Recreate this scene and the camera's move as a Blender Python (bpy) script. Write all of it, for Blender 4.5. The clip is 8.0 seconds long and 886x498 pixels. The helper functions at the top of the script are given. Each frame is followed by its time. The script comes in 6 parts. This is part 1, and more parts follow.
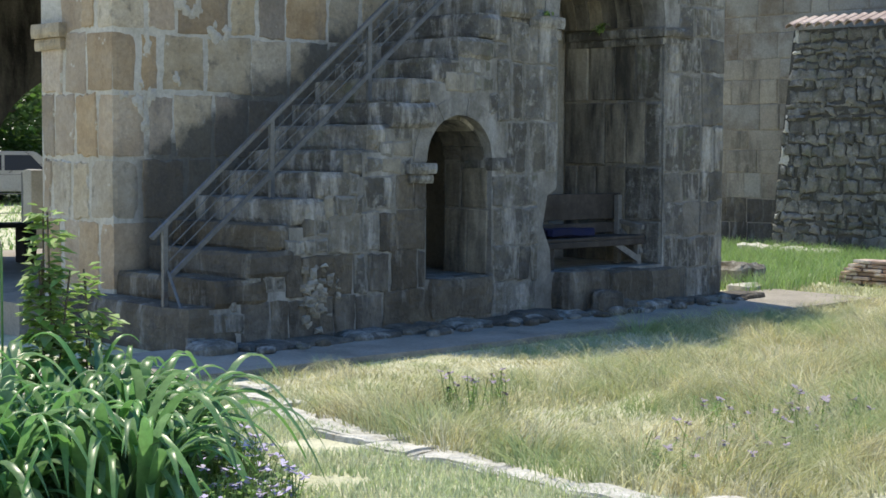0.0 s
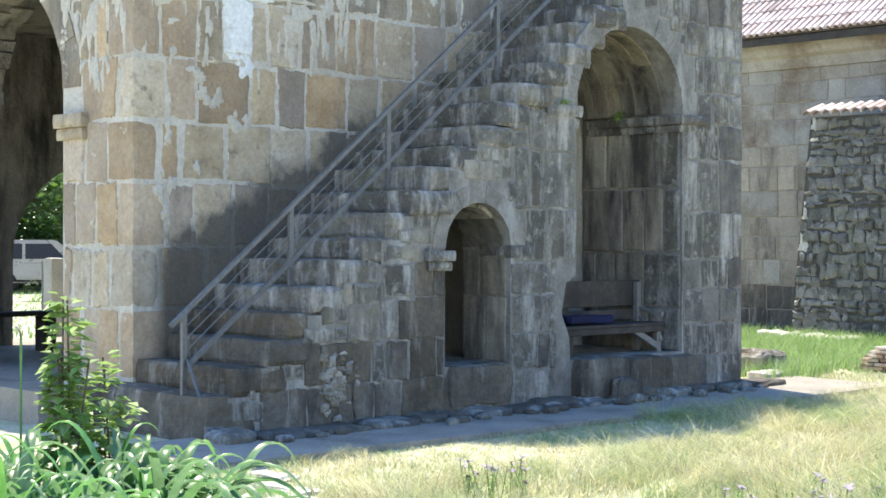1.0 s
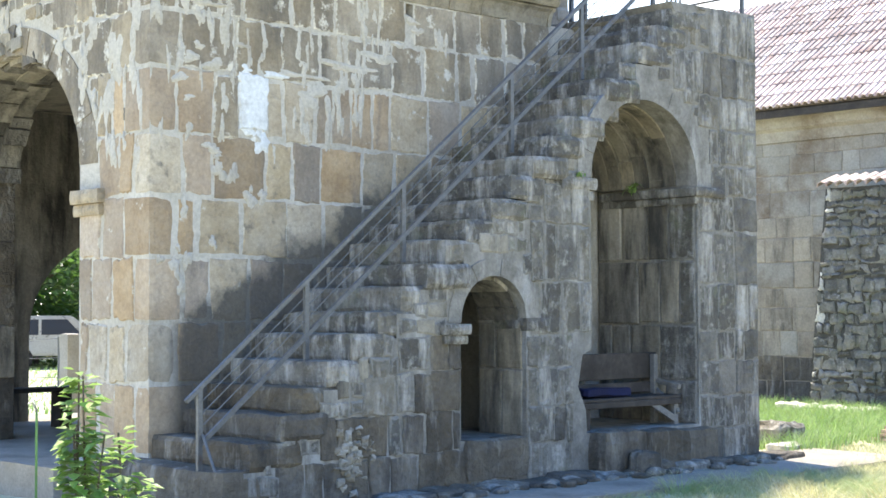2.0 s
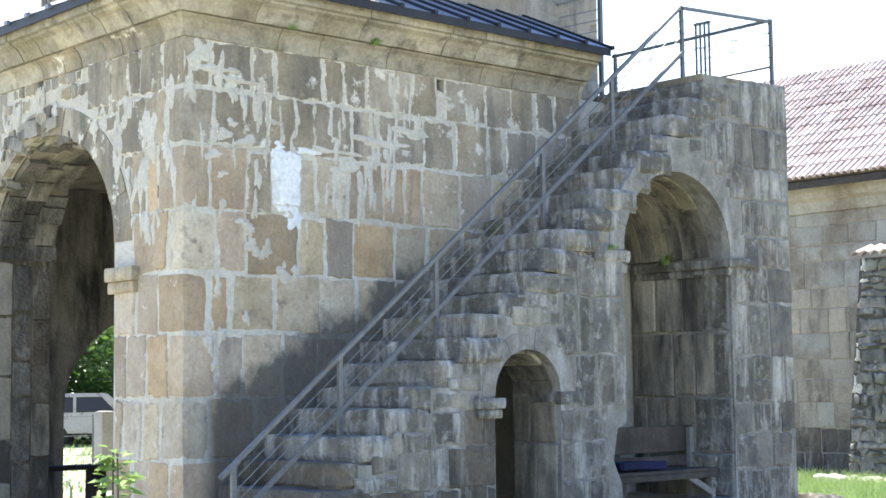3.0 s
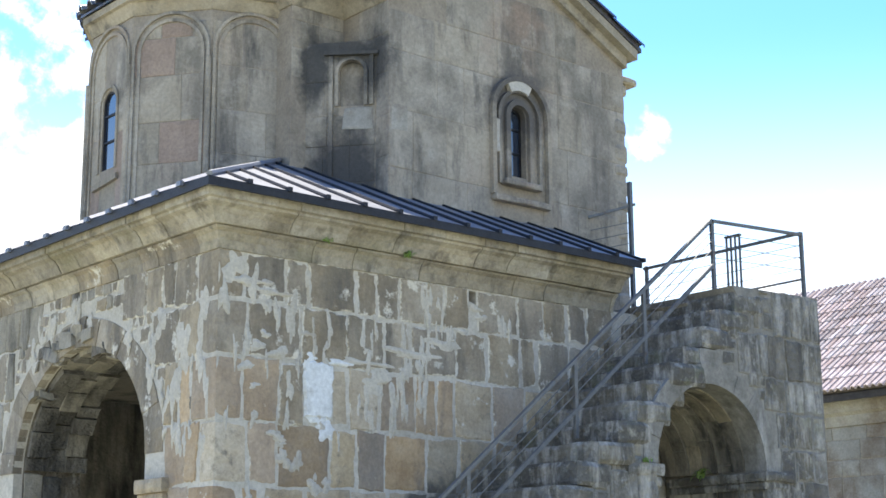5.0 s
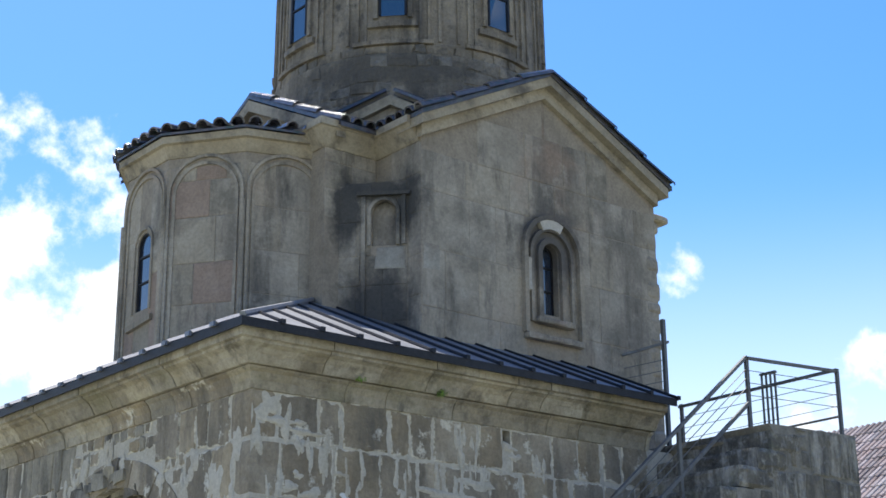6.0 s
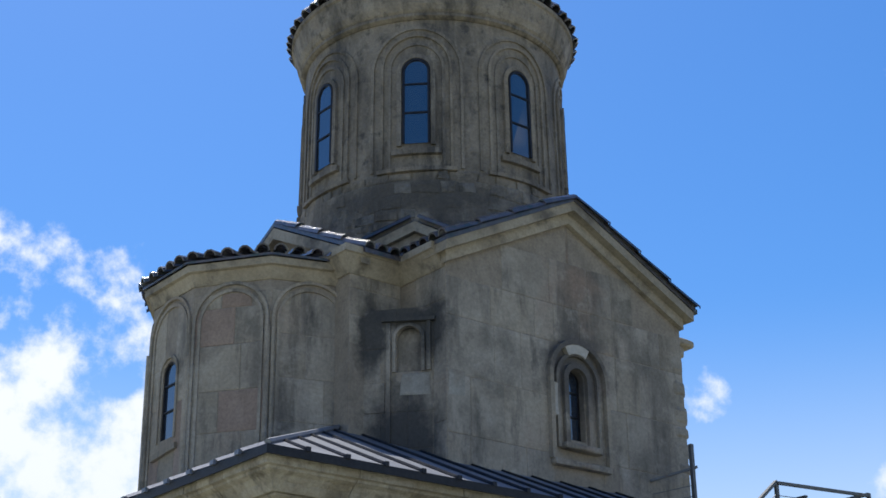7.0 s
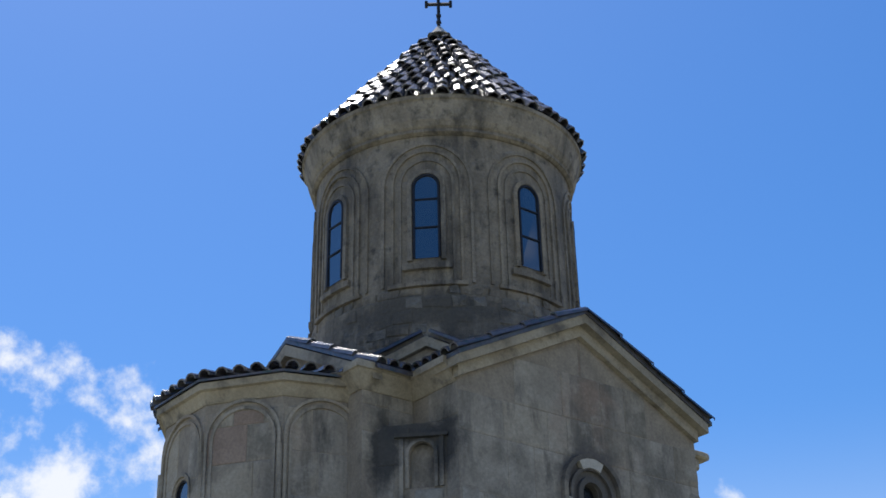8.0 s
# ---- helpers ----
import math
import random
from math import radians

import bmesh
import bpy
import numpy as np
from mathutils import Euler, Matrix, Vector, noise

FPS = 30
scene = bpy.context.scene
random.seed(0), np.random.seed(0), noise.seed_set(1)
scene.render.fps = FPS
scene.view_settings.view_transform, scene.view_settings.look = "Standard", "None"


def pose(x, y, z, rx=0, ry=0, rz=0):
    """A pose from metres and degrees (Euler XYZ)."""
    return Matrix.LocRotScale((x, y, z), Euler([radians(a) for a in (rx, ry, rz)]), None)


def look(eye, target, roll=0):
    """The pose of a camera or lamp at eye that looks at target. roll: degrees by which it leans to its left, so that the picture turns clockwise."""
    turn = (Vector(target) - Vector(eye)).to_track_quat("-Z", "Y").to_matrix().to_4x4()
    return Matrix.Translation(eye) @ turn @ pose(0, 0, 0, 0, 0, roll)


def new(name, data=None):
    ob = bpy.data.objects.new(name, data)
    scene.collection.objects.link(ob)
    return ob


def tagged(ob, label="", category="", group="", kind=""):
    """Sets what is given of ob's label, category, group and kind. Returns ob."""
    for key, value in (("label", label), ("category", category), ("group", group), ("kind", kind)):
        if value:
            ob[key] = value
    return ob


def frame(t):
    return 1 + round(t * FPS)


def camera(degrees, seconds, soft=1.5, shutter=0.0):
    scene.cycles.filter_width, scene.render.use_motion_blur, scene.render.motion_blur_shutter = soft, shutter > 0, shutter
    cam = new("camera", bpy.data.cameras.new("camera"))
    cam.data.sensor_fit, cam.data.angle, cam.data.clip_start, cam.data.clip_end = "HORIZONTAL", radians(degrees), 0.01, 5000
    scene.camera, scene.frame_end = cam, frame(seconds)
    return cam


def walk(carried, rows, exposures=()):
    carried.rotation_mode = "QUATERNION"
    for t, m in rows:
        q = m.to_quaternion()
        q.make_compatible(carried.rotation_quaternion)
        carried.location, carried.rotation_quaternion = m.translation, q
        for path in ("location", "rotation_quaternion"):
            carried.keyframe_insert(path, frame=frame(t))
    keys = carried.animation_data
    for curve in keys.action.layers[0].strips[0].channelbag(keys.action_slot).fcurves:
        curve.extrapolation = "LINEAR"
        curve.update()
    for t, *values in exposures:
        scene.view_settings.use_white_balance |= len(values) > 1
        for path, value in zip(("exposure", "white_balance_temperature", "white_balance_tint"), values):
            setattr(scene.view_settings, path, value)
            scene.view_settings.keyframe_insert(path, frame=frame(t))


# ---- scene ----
cam = camera(31.83, 8.0, soft=1.6)
EYE = 1.8
# seconds, yaw, pitch, roll of a camera held at one standing place
ROWS = [
    (0.0, -44.30, -3.60, 0.34), (0.5, -44.01, -2.24, 0.36), (1.0, -43.59, -0.38, 0.18), (1.5, -43.47, 1.00, 0.12),
    (3.0, -41.83, 5.06, -0.67), (3.5, -41.42, 6.43, -0.64), (4.0, -41.28, 8.65, -0.45), (5.5, -40.14, 15.25, -0.45),
    (6.0, -39.50, 17.98, -0.47), (6.5, -39.09, 20.18, -0.59), (7.0, -38.58, 22.62, -0.68), (7.5, -38.47, 24.53, -0.89),
    (8.0, -38.20, 26.84, -1.25),
]
EXPOSURES = [(0.0, 0.72, 7200, 5), (0.5, 1.05, 7150, 6), (1.5, 1.87, 7300, 8), (3.5, 1.72, 7000, 9), (4.2, 1.43, 6900, 9), (5.3, 0.95, 6900, 9), (5.5, 0.68, 6900, 9), (6.0, 0.44, 6600, 9), (6.5, 0.14, 6300, 9), (8.0, -0.2, 6300, 11)]
walk(cam, [(t, pose(0, 0, EYE, 90 + p, 0, y) @ pose(0, 0, 0, 0, 0, r)) for t, y, p, r in ROWS], EXPOSURES)

# ---- light ----
SUN_UP, SUN_AZ = 67.0, 14.0
world = bpy.data.worlds.new("sky")
scene.world = world
world.use_nodes = True


def build_sky():
    t = world.node_tree
    t.nodes.clear()
    out = t.nodes.new("ShaderNodeOutputWorld")
    bg = t.nodes.new("ShaderNodeBackground")
    sky = t.nodes.new("ShaderNodeTexSky")
    sky.sky_type = "NISHITA"
    sky.sun_disc = False
    sky.sun_elevation, sky.sun_rotation = radians(SUN_UP), radians(SUN_AZ)
    sky.air_density, sky.dust_density, sky.ozone_density = 1.0, 0.6, 2.0
    co = t.nodes.new("ShaderNodeTexCoord")
    noise_a = t.nodes.new("ShaderNodeTexNoise")
    noise_a.inputs["Scale"].default_value = 11.0
    noise_a.inputs["Detail"].default_value = 9.0
    noise_a.inputs["Roughness"].default_value = 0.6
    noise_b = t.nodes.new("ShaderNodeTexNoise")
    noise_b.inputs["Scale"].default_value = 2.3
    noise_b.inputs["Detail"].default_value = 2.0
    mapping = t.nodes.new("ShaderNodeMapping")
    mapping.inputs["Location"].default_value = CLOUD_SHIFT
    t.links.new(co.outputs["Generated"], mapping.inputs["Vector"])
    t.links.new(mapping.outputs["Vector"], noise_a.inputs["Vector"])
    t.links.new(mapping.outputs["Vector"], noise_b.inputs["Vector"])
    # the sky is clearer overhead and fuller of cloud low down
    sep = t.nodes.new("ShaderNodeSeparateXYZ")
    t.links.new(co.outputs["Generated"], sep.inputs[0])
    low = t.nodes.new("ShaderNodeMapRange")
    low.inputs["From Min"].default_value, low.inputs["From Max"].default_value = 0.12, 0.5
    low.inputs["To Min"].default_value, low.inputs["To Max"].default_value = 0.10, -0.10
    t.links.new(sep.outputs["Z"], low.inputs["Value"])
    add = t.nodes.new("ShaderNodeMath")
    add.operation = "MULTIPLY_ADD"
    add.inputs[1].default_value = 0.9
    t.links.new(noise_b.outputs["Fac"], add.inputs[0])
    t.links.new(low.outputs["Result"], add.inputs[2])
    add2 = t.nodes.new("ShaderNodeMath")
    add2.operation = "MULTIPLY_ADD"
    add2.inputs[1].default_value = 1.3
    t.links.new(noise_a.outputs["Fac"], add2.inputs[0])
    t.links.new(add.outputs[0], add2.inputs[2])
    ramp = t.nodes.new("ShaderNodeMapRange")
    ramp.interpolation_type = "SMOOTHSTEP"
    ramp.inputs["From Min"].default_value, ramp.inputs["From Max"].default_value = 1.25, 1.42
    total = add2.outputs[0]
    # banks of cloud low in the sky, each round its own bearing
    for way, near, far, gain in CLOUD_BANKS:
        dot = t.nodes.new("ShaderNodeVectorMath")
        dot.operation = "DOT_PRODUCT"
        dot.inputs[1].default_value = way
        t.links.new(co.outputs["Generated"], dot.inputs[0])
        mr = t.nodes.new("ShaderNodeMapRange")
        mr.interpolation_type = "SMOOTHSTEP"
        mr.inputs["From Min"].default_value, mr.inputs["From Max"].default_value = math.cos(radians(far)), math.cos(radians(near))
        mr.inputs["To Max"].default_value = gain
        t.links.new(dot.outputs["Value"], mr.inputs["Value"])
        plus = t.nodes.new("ShaderNodeMath")
        t.links.new(total, plus.inputs[0])
        t.links.new(mr.outputs["Result"], plus.inputs[1])
        total = plus.outputs[0]
    t.links.new(total, ramp.inputs["Value"])
    mix = t.nodes.new("ShaderNodeMix")
    mix.data_type = "RGBA"
    t.links.new(ramp.outputs["Result"], mix.inputs["Factor"])
    deep = t.nodes.new("ShaderNodeHueSaturation")
    deep.inputs["Hue"].default_value, deep.inputs["Value"].default_value = 0.506, 1.13
    deep.inputs["Saturation"].default_value = 1.40
    t.links.new(sky.outputs["Color"], deep.inputs["Color"])
    t.links.new(deep.outputs["Color"], mix.inputs["A"])
    mix.inputs["B"].default_value = (7.0, 7.2, 7.5, 1)
    # summer haze towards the horizon
    haze = t.nodes.new("ShaderNodeMapRange")
    haze.interpolation_type = "SMOOTHSTEP"
    haze.inputs["From Min"].default_value, haze.inputs["From Max"].default_value = 0.36, 0.10
    haze.inputs["To Max"].default_value = 0.7
    t.links.new(sep.outputs["Z"], haze.inputs["Value"])
    mix2 = t.nodes.new("ShaderNodeMix")
    mix2.data_type = "RGBA"
    t.links.new(haze.outputs["Result"], mix2.inputs["Factor"])
    t.links.new(mix.outputs["Result"], mix2.inputs["A"])
    mix2.inputs["B"].default_value = (6.2, 6.6, 7.0, 1)
    t.links.new(mix2.outputs["Result"], bg.inputs["Color"])
    bg.inputs["Strength"].default_value = 0.15
    t.links.new(bg.outputs[0], out.inputs[0])


CLOUD_SHIFT = (0.0, 0.0, 0.0)
CLOUD_BANKS = [
    ((0.383, 0.875, 0.297), 0.5, 11.0, 0.09),
    ((0.7123, 0.6373, 0.2941), 0.7, 2.0, 0.3),
    ((0.756, 0.485, 0.440), 0.6, 2.8, 0.24),
    ((0.390, 0.854, 0.343), 1.0, 5.5, 0.095),
]
build_sky()
sun_lamp = bpy.data.lights.new("sun", "SUN")
sun_lamp.energy, sun_lamp.angle, sun_lamp.color = 3.6, radians(0.55), (1.0, 0.95, 0.86)
sun_ob = new("sun", sun_lamp)
sun_way = Vector((math.sin(radians(SUN_AZ)) * math.cos(radians(SUN_UP)), math.cos(radians(SUN_AZ)) * math.cos(radians(SUN_UP)), math.sin(radians(SUN_UP))))
sun_ob.matrix_world = look(sun_way * 60, (0, 0, 0))


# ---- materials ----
BAND_EDGE = -3.14
def material(name, colours, scale=3.0, rough=0.85, bump=0.3, bump_scale=25.0, metal=0.0, stain=None, stain_scale=1.2, stain_amount=0.5,
             streak=False, piece=0.0, island=False, spec=0.35, more=(), stair_band=False, blots=(), thin=0.0, pits=0.0, rim=None):
    """Two or three colours mixed by a coarse noise, a fine grain, a second colour for stains (streaked downwards if asked), a bump."""
    m = bpy.data.materials.new(name)
    m.use_nodes = True
    t = m.node_tree
    b = t.nodes["Principled BSDF"]
    b.inputs["Metallic"].default_value = metal
    b.inputs["Specular IOR Level"].default_value = spec
    geo = t.nodes.new("ShaderNodeNewGeometry")
    vec = geo.outputs["Position"]
    n1 = t.nodes.new("ShaderNodeTexNoise")
    n1.inputs["Scale"].default_value, n1.inputs["Detail"].default_value, n1.inputs["Roughness"].default_value = scale, 6.0, 0.62
    t.links.new(vec, n1.inputs["Vector"])
    ramp = t.nodes.new("ShaderNodeValToRGB")
    els = ramp.color_ramp.elements
    els[0].position, els[1].position = 0.3, 0.72
    els[0].color, els[1].color = (*colours[0], 1), (*colours[-1], 1)
    if len(colours) > 2:
        e = els.new(0.5)
        e.color = (*colours[1], 1)
    t.links.new(n1.outputs["Fac"], ramp.inputs["Fac"])
    col = ramp.outputs["Color"]
    if piece or island:
        src = t.nodes.new("ShaderNodeObjectInfo").outputs["Random"] if not island else geo.outputs["Random Per Island"]
        mr = t.nodes.new("ShaderNodeMapRange")
        mr.inputs["To Min"].default_value, mr.inputs["To Max"].default_value = 1 - piece, 1 + piece * 0.7
        t.links.new(src, mr.inputs["Value"])
        hue = t.nodes.new("ShaderNodeHueSaturation")
        t.links.new(mr.outputs["Result"], hue.inputs["Value"])
        w = t.nodes.new("ShaderNodeTexWhiteNoise")
        w.noise_dimensions = "1D"
        t.links.new(src, w.inputs["W"])
        mr2 = t.nodes.new("ShaderNodeMapRange")
        mr2.inputs["To Min"].default_value, mr2.inputs["To Max"].default_value = 1 - piece * 0.8, 1 + piece * 0.7
        t.links.new(w.outputs["Value"], mr2.inputs["Value"])
        t.links.new(mr2.outputs["Result"], hue.inputs["Saturation"])
        t.links.new(col, hue.inputs["Color"])
        col = hue.outputs["Color"]
    layers = ([(stain, stain_scale, stain_amount, streak)] if stain else []) + list(more)
    for stain, stain_scale, stain_amount, streak in layers:
        mp = t.nodes.new("ShaderNodeMapping")
        mp.inputs["Scale"].default_value = (1, 1, 0.22) if streak else (1, 1, 1)
        t.links.new(vec, mp.inputs["Vector"])
        n2 = t.nodes.new("ShaderNodeTexNoise")
        n2.inputs["Scale"].default_value, n2.inputs["Detail"].default_value, n2.inputs["Roughness"].default_value = stain_scale, 8.0, 0.66
        t.links.new(mp.outputs["Vector"], n2.inputs["Vector"])
        r2 = t.nodes.new("ShaderNodeMapRange")
        r2.inputs["From Min"].default_value, r2.inputs["From Max"].default_value = 0.62 - 0.22 * stain_amount, 0.80 - 0.22 * stain_amount
        if stain == LIME:
            r2.inputs["From Min"].default_value, r2.inputs["From Max"].default_value = 0.68 - 0.22 * stain_amount, 0.74 - 0.22 * stain_amount
        t.links.new(n2.outputs["Fac"], r2.inputs["Value"])
        mx = t.nodes.new("ShaderNodeMix")
        mx.data_type = "RGBA"
        t.links.new(r2.outputs["Result"], mx.inputs["Factor"])
        t.links.new(col, mx.inputs["A"])
        mx.inputs["B"].default_value = (*stain, 1)
        col = mx.outputs["Result"]
    if rim:
        # mortar smeared raggedly over the edges of each stone
        at = t.nodes.new("ShaderNodeAttribute")
        at.attribute_name = "rim"
        nr = t.nodes.new("ShaderNodeTexNoise")
        nr.inputs["Scale"].default_value, nr.inputs["Detail"].default_value, nr.inputs["Roughness"].default_value = 5.5, 7.0, 0.68
        t.links.new(vec, nr.inputs["Vector"])
        sm = t.nodes.new("ShaderNodeMath")
        sm.operation = "MULTIPLY_ADD"
        sm.inputs[1].default_value = 2.2
        t.links.new(nr.outputs["Fac"], sm.inputs[0])
        t.links.new(at.outputs["Fac"], sm.inputs[2])
        r3 = t.nodes.new("ShaderNodeMapRange")
        r3.inputs["From Min"].default_value, r3.inputs["From Max"].default_value = rim[1], rim[1] + 0.22
        t.links.new(sm.outputs[0], r3.inputs["Value"])
        mx = t.nodes.new("ShaderNodeMix")
        mx.data_type = "RGBA"
        t.links.new(r3.outputs["Result"], mx.inputs["Factor"])
        t.links.new(col, mx.inputs["A"])
        mx.inputs["B"].default_value = (*rim[0], 1)
        col = mx.outputs["Result"]
    for centre, radii, tint in blots:
        off = t.nodes.new("ShaderNodeVectorMath")
        off.operation = "SUBTRACT"
        t.links.new(vec, off.inputs[0])
        off.inputs[1].default_value = centre
        div = t.nodes.new("ShaderNodeVectorMath")
        div.operation = "DIVIDE"
        t.links.new(off.outputs["Vector"], div.inputs[0])
        div.inputs[1].default_value = radii
        size = t.nodes.new("ShaderNodeVectorMath")
        size.operation = "LENGTH"
        t.links.new(div.outputs["Vector"], size.inputs[0])
        nb = t.nodes.new("ShaderNodeTexNoise")
        nb.inputs["Scale"].default_value, nb.inputs["Detail"].default_value, nb.inputs["Roughness"].default_value = 4.0, 6.0, 0.65
        t.links.new(vec, nb.inputs["Vector"])
        rag = t.nodes.new("ShaderNodeMath")
        rag.operation = "MULTIPLY_ADD"
        rag.inputs[1].default_value = 1.5
        t.links.new(nb.outputs["Fac"], rag.inputs[0])
        t.links.new(size.outputs["Value"], rag.inputs[2])
        fade = t.nodes.new("ShaderNodeMapRange")
        fade.inputs["From Min"].default_value, fade.inputs["From Max"].default_value = 1.95, 1.35
        fade.inputs["To Max"].default_value = 0.93
        t.links.new(rag.outputs[0], fade.inputs["Value"])
        mx = t.nodes.new("ShaderNodeMix")
        mx.data_type = "RGBA"
        t.links.new(fade.outputs["Result"], mx.inputs["Factor"])
        t.links.new(col, mx.inputs["A"])
        mx.inputs["B"].default_value = (*tint, 1)
        col = mx.outputs["Result"]
    if stair_band:
        # a darker, ragged-edged band rising along the wall beside the stairs
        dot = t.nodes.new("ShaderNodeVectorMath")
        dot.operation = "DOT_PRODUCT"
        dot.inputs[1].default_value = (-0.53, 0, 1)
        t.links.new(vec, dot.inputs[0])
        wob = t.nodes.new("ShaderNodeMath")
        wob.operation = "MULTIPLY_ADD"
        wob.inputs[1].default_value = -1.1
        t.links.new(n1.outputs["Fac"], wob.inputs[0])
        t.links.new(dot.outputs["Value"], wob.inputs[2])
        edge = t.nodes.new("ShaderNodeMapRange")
        edge.inputs["From Min"].default_value, edge.inputs["From Max"].default_value = BAND_EDGE, BAND_EDGE - 0.2
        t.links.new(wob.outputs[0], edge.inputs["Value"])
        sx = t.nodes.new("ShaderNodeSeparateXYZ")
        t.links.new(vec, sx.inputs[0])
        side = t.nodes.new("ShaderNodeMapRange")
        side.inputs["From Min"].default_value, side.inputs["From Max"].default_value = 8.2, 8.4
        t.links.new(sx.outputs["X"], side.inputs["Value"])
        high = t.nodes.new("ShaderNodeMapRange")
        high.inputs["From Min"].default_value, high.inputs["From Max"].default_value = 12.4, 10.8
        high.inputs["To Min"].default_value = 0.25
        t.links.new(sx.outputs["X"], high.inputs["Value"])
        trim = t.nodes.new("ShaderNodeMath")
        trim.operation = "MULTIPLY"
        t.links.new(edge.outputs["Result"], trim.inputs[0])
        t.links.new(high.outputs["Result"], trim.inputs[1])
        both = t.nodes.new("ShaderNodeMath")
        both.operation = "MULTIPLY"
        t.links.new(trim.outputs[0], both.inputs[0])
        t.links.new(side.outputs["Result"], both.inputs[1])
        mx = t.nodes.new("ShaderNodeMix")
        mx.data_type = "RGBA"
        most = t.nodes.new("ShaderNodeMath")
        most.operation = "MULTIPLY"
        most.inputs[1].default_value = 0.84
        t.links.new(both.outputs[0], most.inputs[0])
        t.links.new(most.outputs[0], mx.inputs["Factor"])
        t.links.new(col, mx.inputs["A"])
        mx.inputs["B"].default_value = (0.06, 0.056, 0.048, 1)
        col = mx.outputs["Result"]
    n3 = t.nodes.new("ShaderNodeTexNoise")
    n3.inputs["Scale"].default_value, n3.inputs["Detail"].default_value, n3.inputs["Roughness"].default_value = bump_scale, 8.0, 0.7
    t.links.new(vec, n3.inputs["Vector"])
    fine = t.nodes.new("ShaderNodeMapRange")
    fine.inputs["From Min"].default_value, fine.inputs["From Max"].default_value = 0.25, 0.75
    fine.inputs["To Min"].default_value, fine.inputs["To Max"].default_value = 0.72, 1.2
    t.links.new(n3.outputs["Fac"], fine.inputs["Value"])
    mul = t.nodes.new("ShaderNodeVectorMath")
    mul.operation = "SCALE"
    t.links.new(col, mul.inputs[0])
    t.links.new(fine.outputs["Result"], mul.inputs["Scale"])
    t.links.new(mul.outputs["Vector"], b.inputs["Base Color"])
    rr = t.nodes.new("ShaderNodeMapRange")
    rr.inputs["To Min"].default_value, rr.inputs["To Max"].default_value = max(0.02, rough - min(0.12, rough * 0.4)), min(1, rough + min(0.12, rough * 0.4))
    t.links.new(n1.outputs["Fac"], rr.inputs["Value"])
    t.links.new(rr.outputs["Result"], b.inputs["Roughness"])
    bp = t.nodes.new("ShaderNodeBump")
    bp.inputs["Strength"].default_value, bp.inputs["Distance"].default_value = bump, 0.02
    height = n3.outputs["Fac"]
    if pits:
        # hand-sized hollows and worn arrises
        n4 = t.nodes.new("ShaderNodeTexNoise")
        n4.inputs["Scale"].default_value, n4.inputs["Detail"].default_value, n4.inputs["Roughness"].default_value = 6.5, 4.0, 0.6
        t.links.new(vec, n4.inputs["Vector"])
        ma = t.nodes.new("ShaderNodeMath")
        ma.operation = "MULTIPLY_ADD"
        ma.inputs[1].default_value = pits
        t.links.new(n4.outputs["Fac"], ma.inputs[0])
        t.links.new(height, ma.inputs[2])
        height = ma.outputs[0]
    t.links.new(height, bp.inputs["Height"])
    t.links.new(bp.outputs["Normal"], b.inputs["Normal"])
    if thin:
        # thin leaves let some of the light through
        tr = t.nodes.new("ShaderNodeBsdfTranslucent")
        t.links.new(mul.outputs["Vector"], tr.inputs["Color"])
        ms = t.nodes.new("ShaderNodeMixShader")
        ms.inputs[0].default_value = thin
        t.links.new(b.outputs[0], ms.inputs[1])
        t.links.new(tr.outputs[0], ms.inputs[2])
        t.links.new(ms.outputs[0], t.nodes["Material Output"].inputs["Surface"])
    return m


def glass_material(name="window_glass", ior=2.3):
    m = bpy.data.materials.new(name)
    m.use_nodes = True
    b = m.node_tree.nodes["Principled BSDF"]
    b.inputs["Base Color"].default_value = (0.02, 0.03, 0.05, 1)
    b.inputs["Roughness"].default_value = 0.05
    b.inputs["IOR"].default_value = ior
    return m


LIME = (0.58, 0.54, 0.465)
TANLOW = material("ochre_limestone", [(0.30, 0.215, 0.14), (0.39, 0.295, 0.20), (0.45, 0.365, 0.27)], 2.0, bump=0.6, stain=(0.19, 0.16, 0.13), stain_scale=1.8, stain_amount=0.5, streak=True, piece=0.3, more=[(LIME, 3.4, 0.16, False)], stair_band=True, pits=2.5, rim=(LIME, 2.12))
TAN = material("warm_limestone", [(0.31, 0.24, 0.155), (0.41, 0.335, 0.235), (0.47, 0.405, 0.31)], 2.2, bump=0.6, stain=(0.20, 0.17, 0.13), stain_scale=1.6, stain_amount=0.4, streak=True, piece=0.22, more=[(LIME, 3.2, 0.24, False), ((0.16, 0.14, 0.11), 7.0, 0.3, False)], stair_band=True, pits=2.5, rim=(LIME, 2.12))
TANHIGH = material("lime_washed_limestone", [(0.207, 0.165, 0.116), (0.298, 0.248, 0.182), (0.372, 0.322, 0.248)], 2.4, bump=0.6, stain=(0.15, 0.13, 0.105), stain_scale=2.2, stain_amount=0.6, streak=True, piece=0.24, more=[(LIME, 3.4, 0.46, False), ((0.12, 0.108, 0.09), 3.0, 0.3, True)], pits=2.5, rim=(LIME, 1.92))
MORTAR = material("lime_mortar", [(0.406, 0.37, 0.307), (0.587, 0.55, 0.488)], 3.0, bump=0.8, stain=(0.36, 0.32, 0.26), stain_scale=1.5, stain_amount=0.55, stair_band=True)
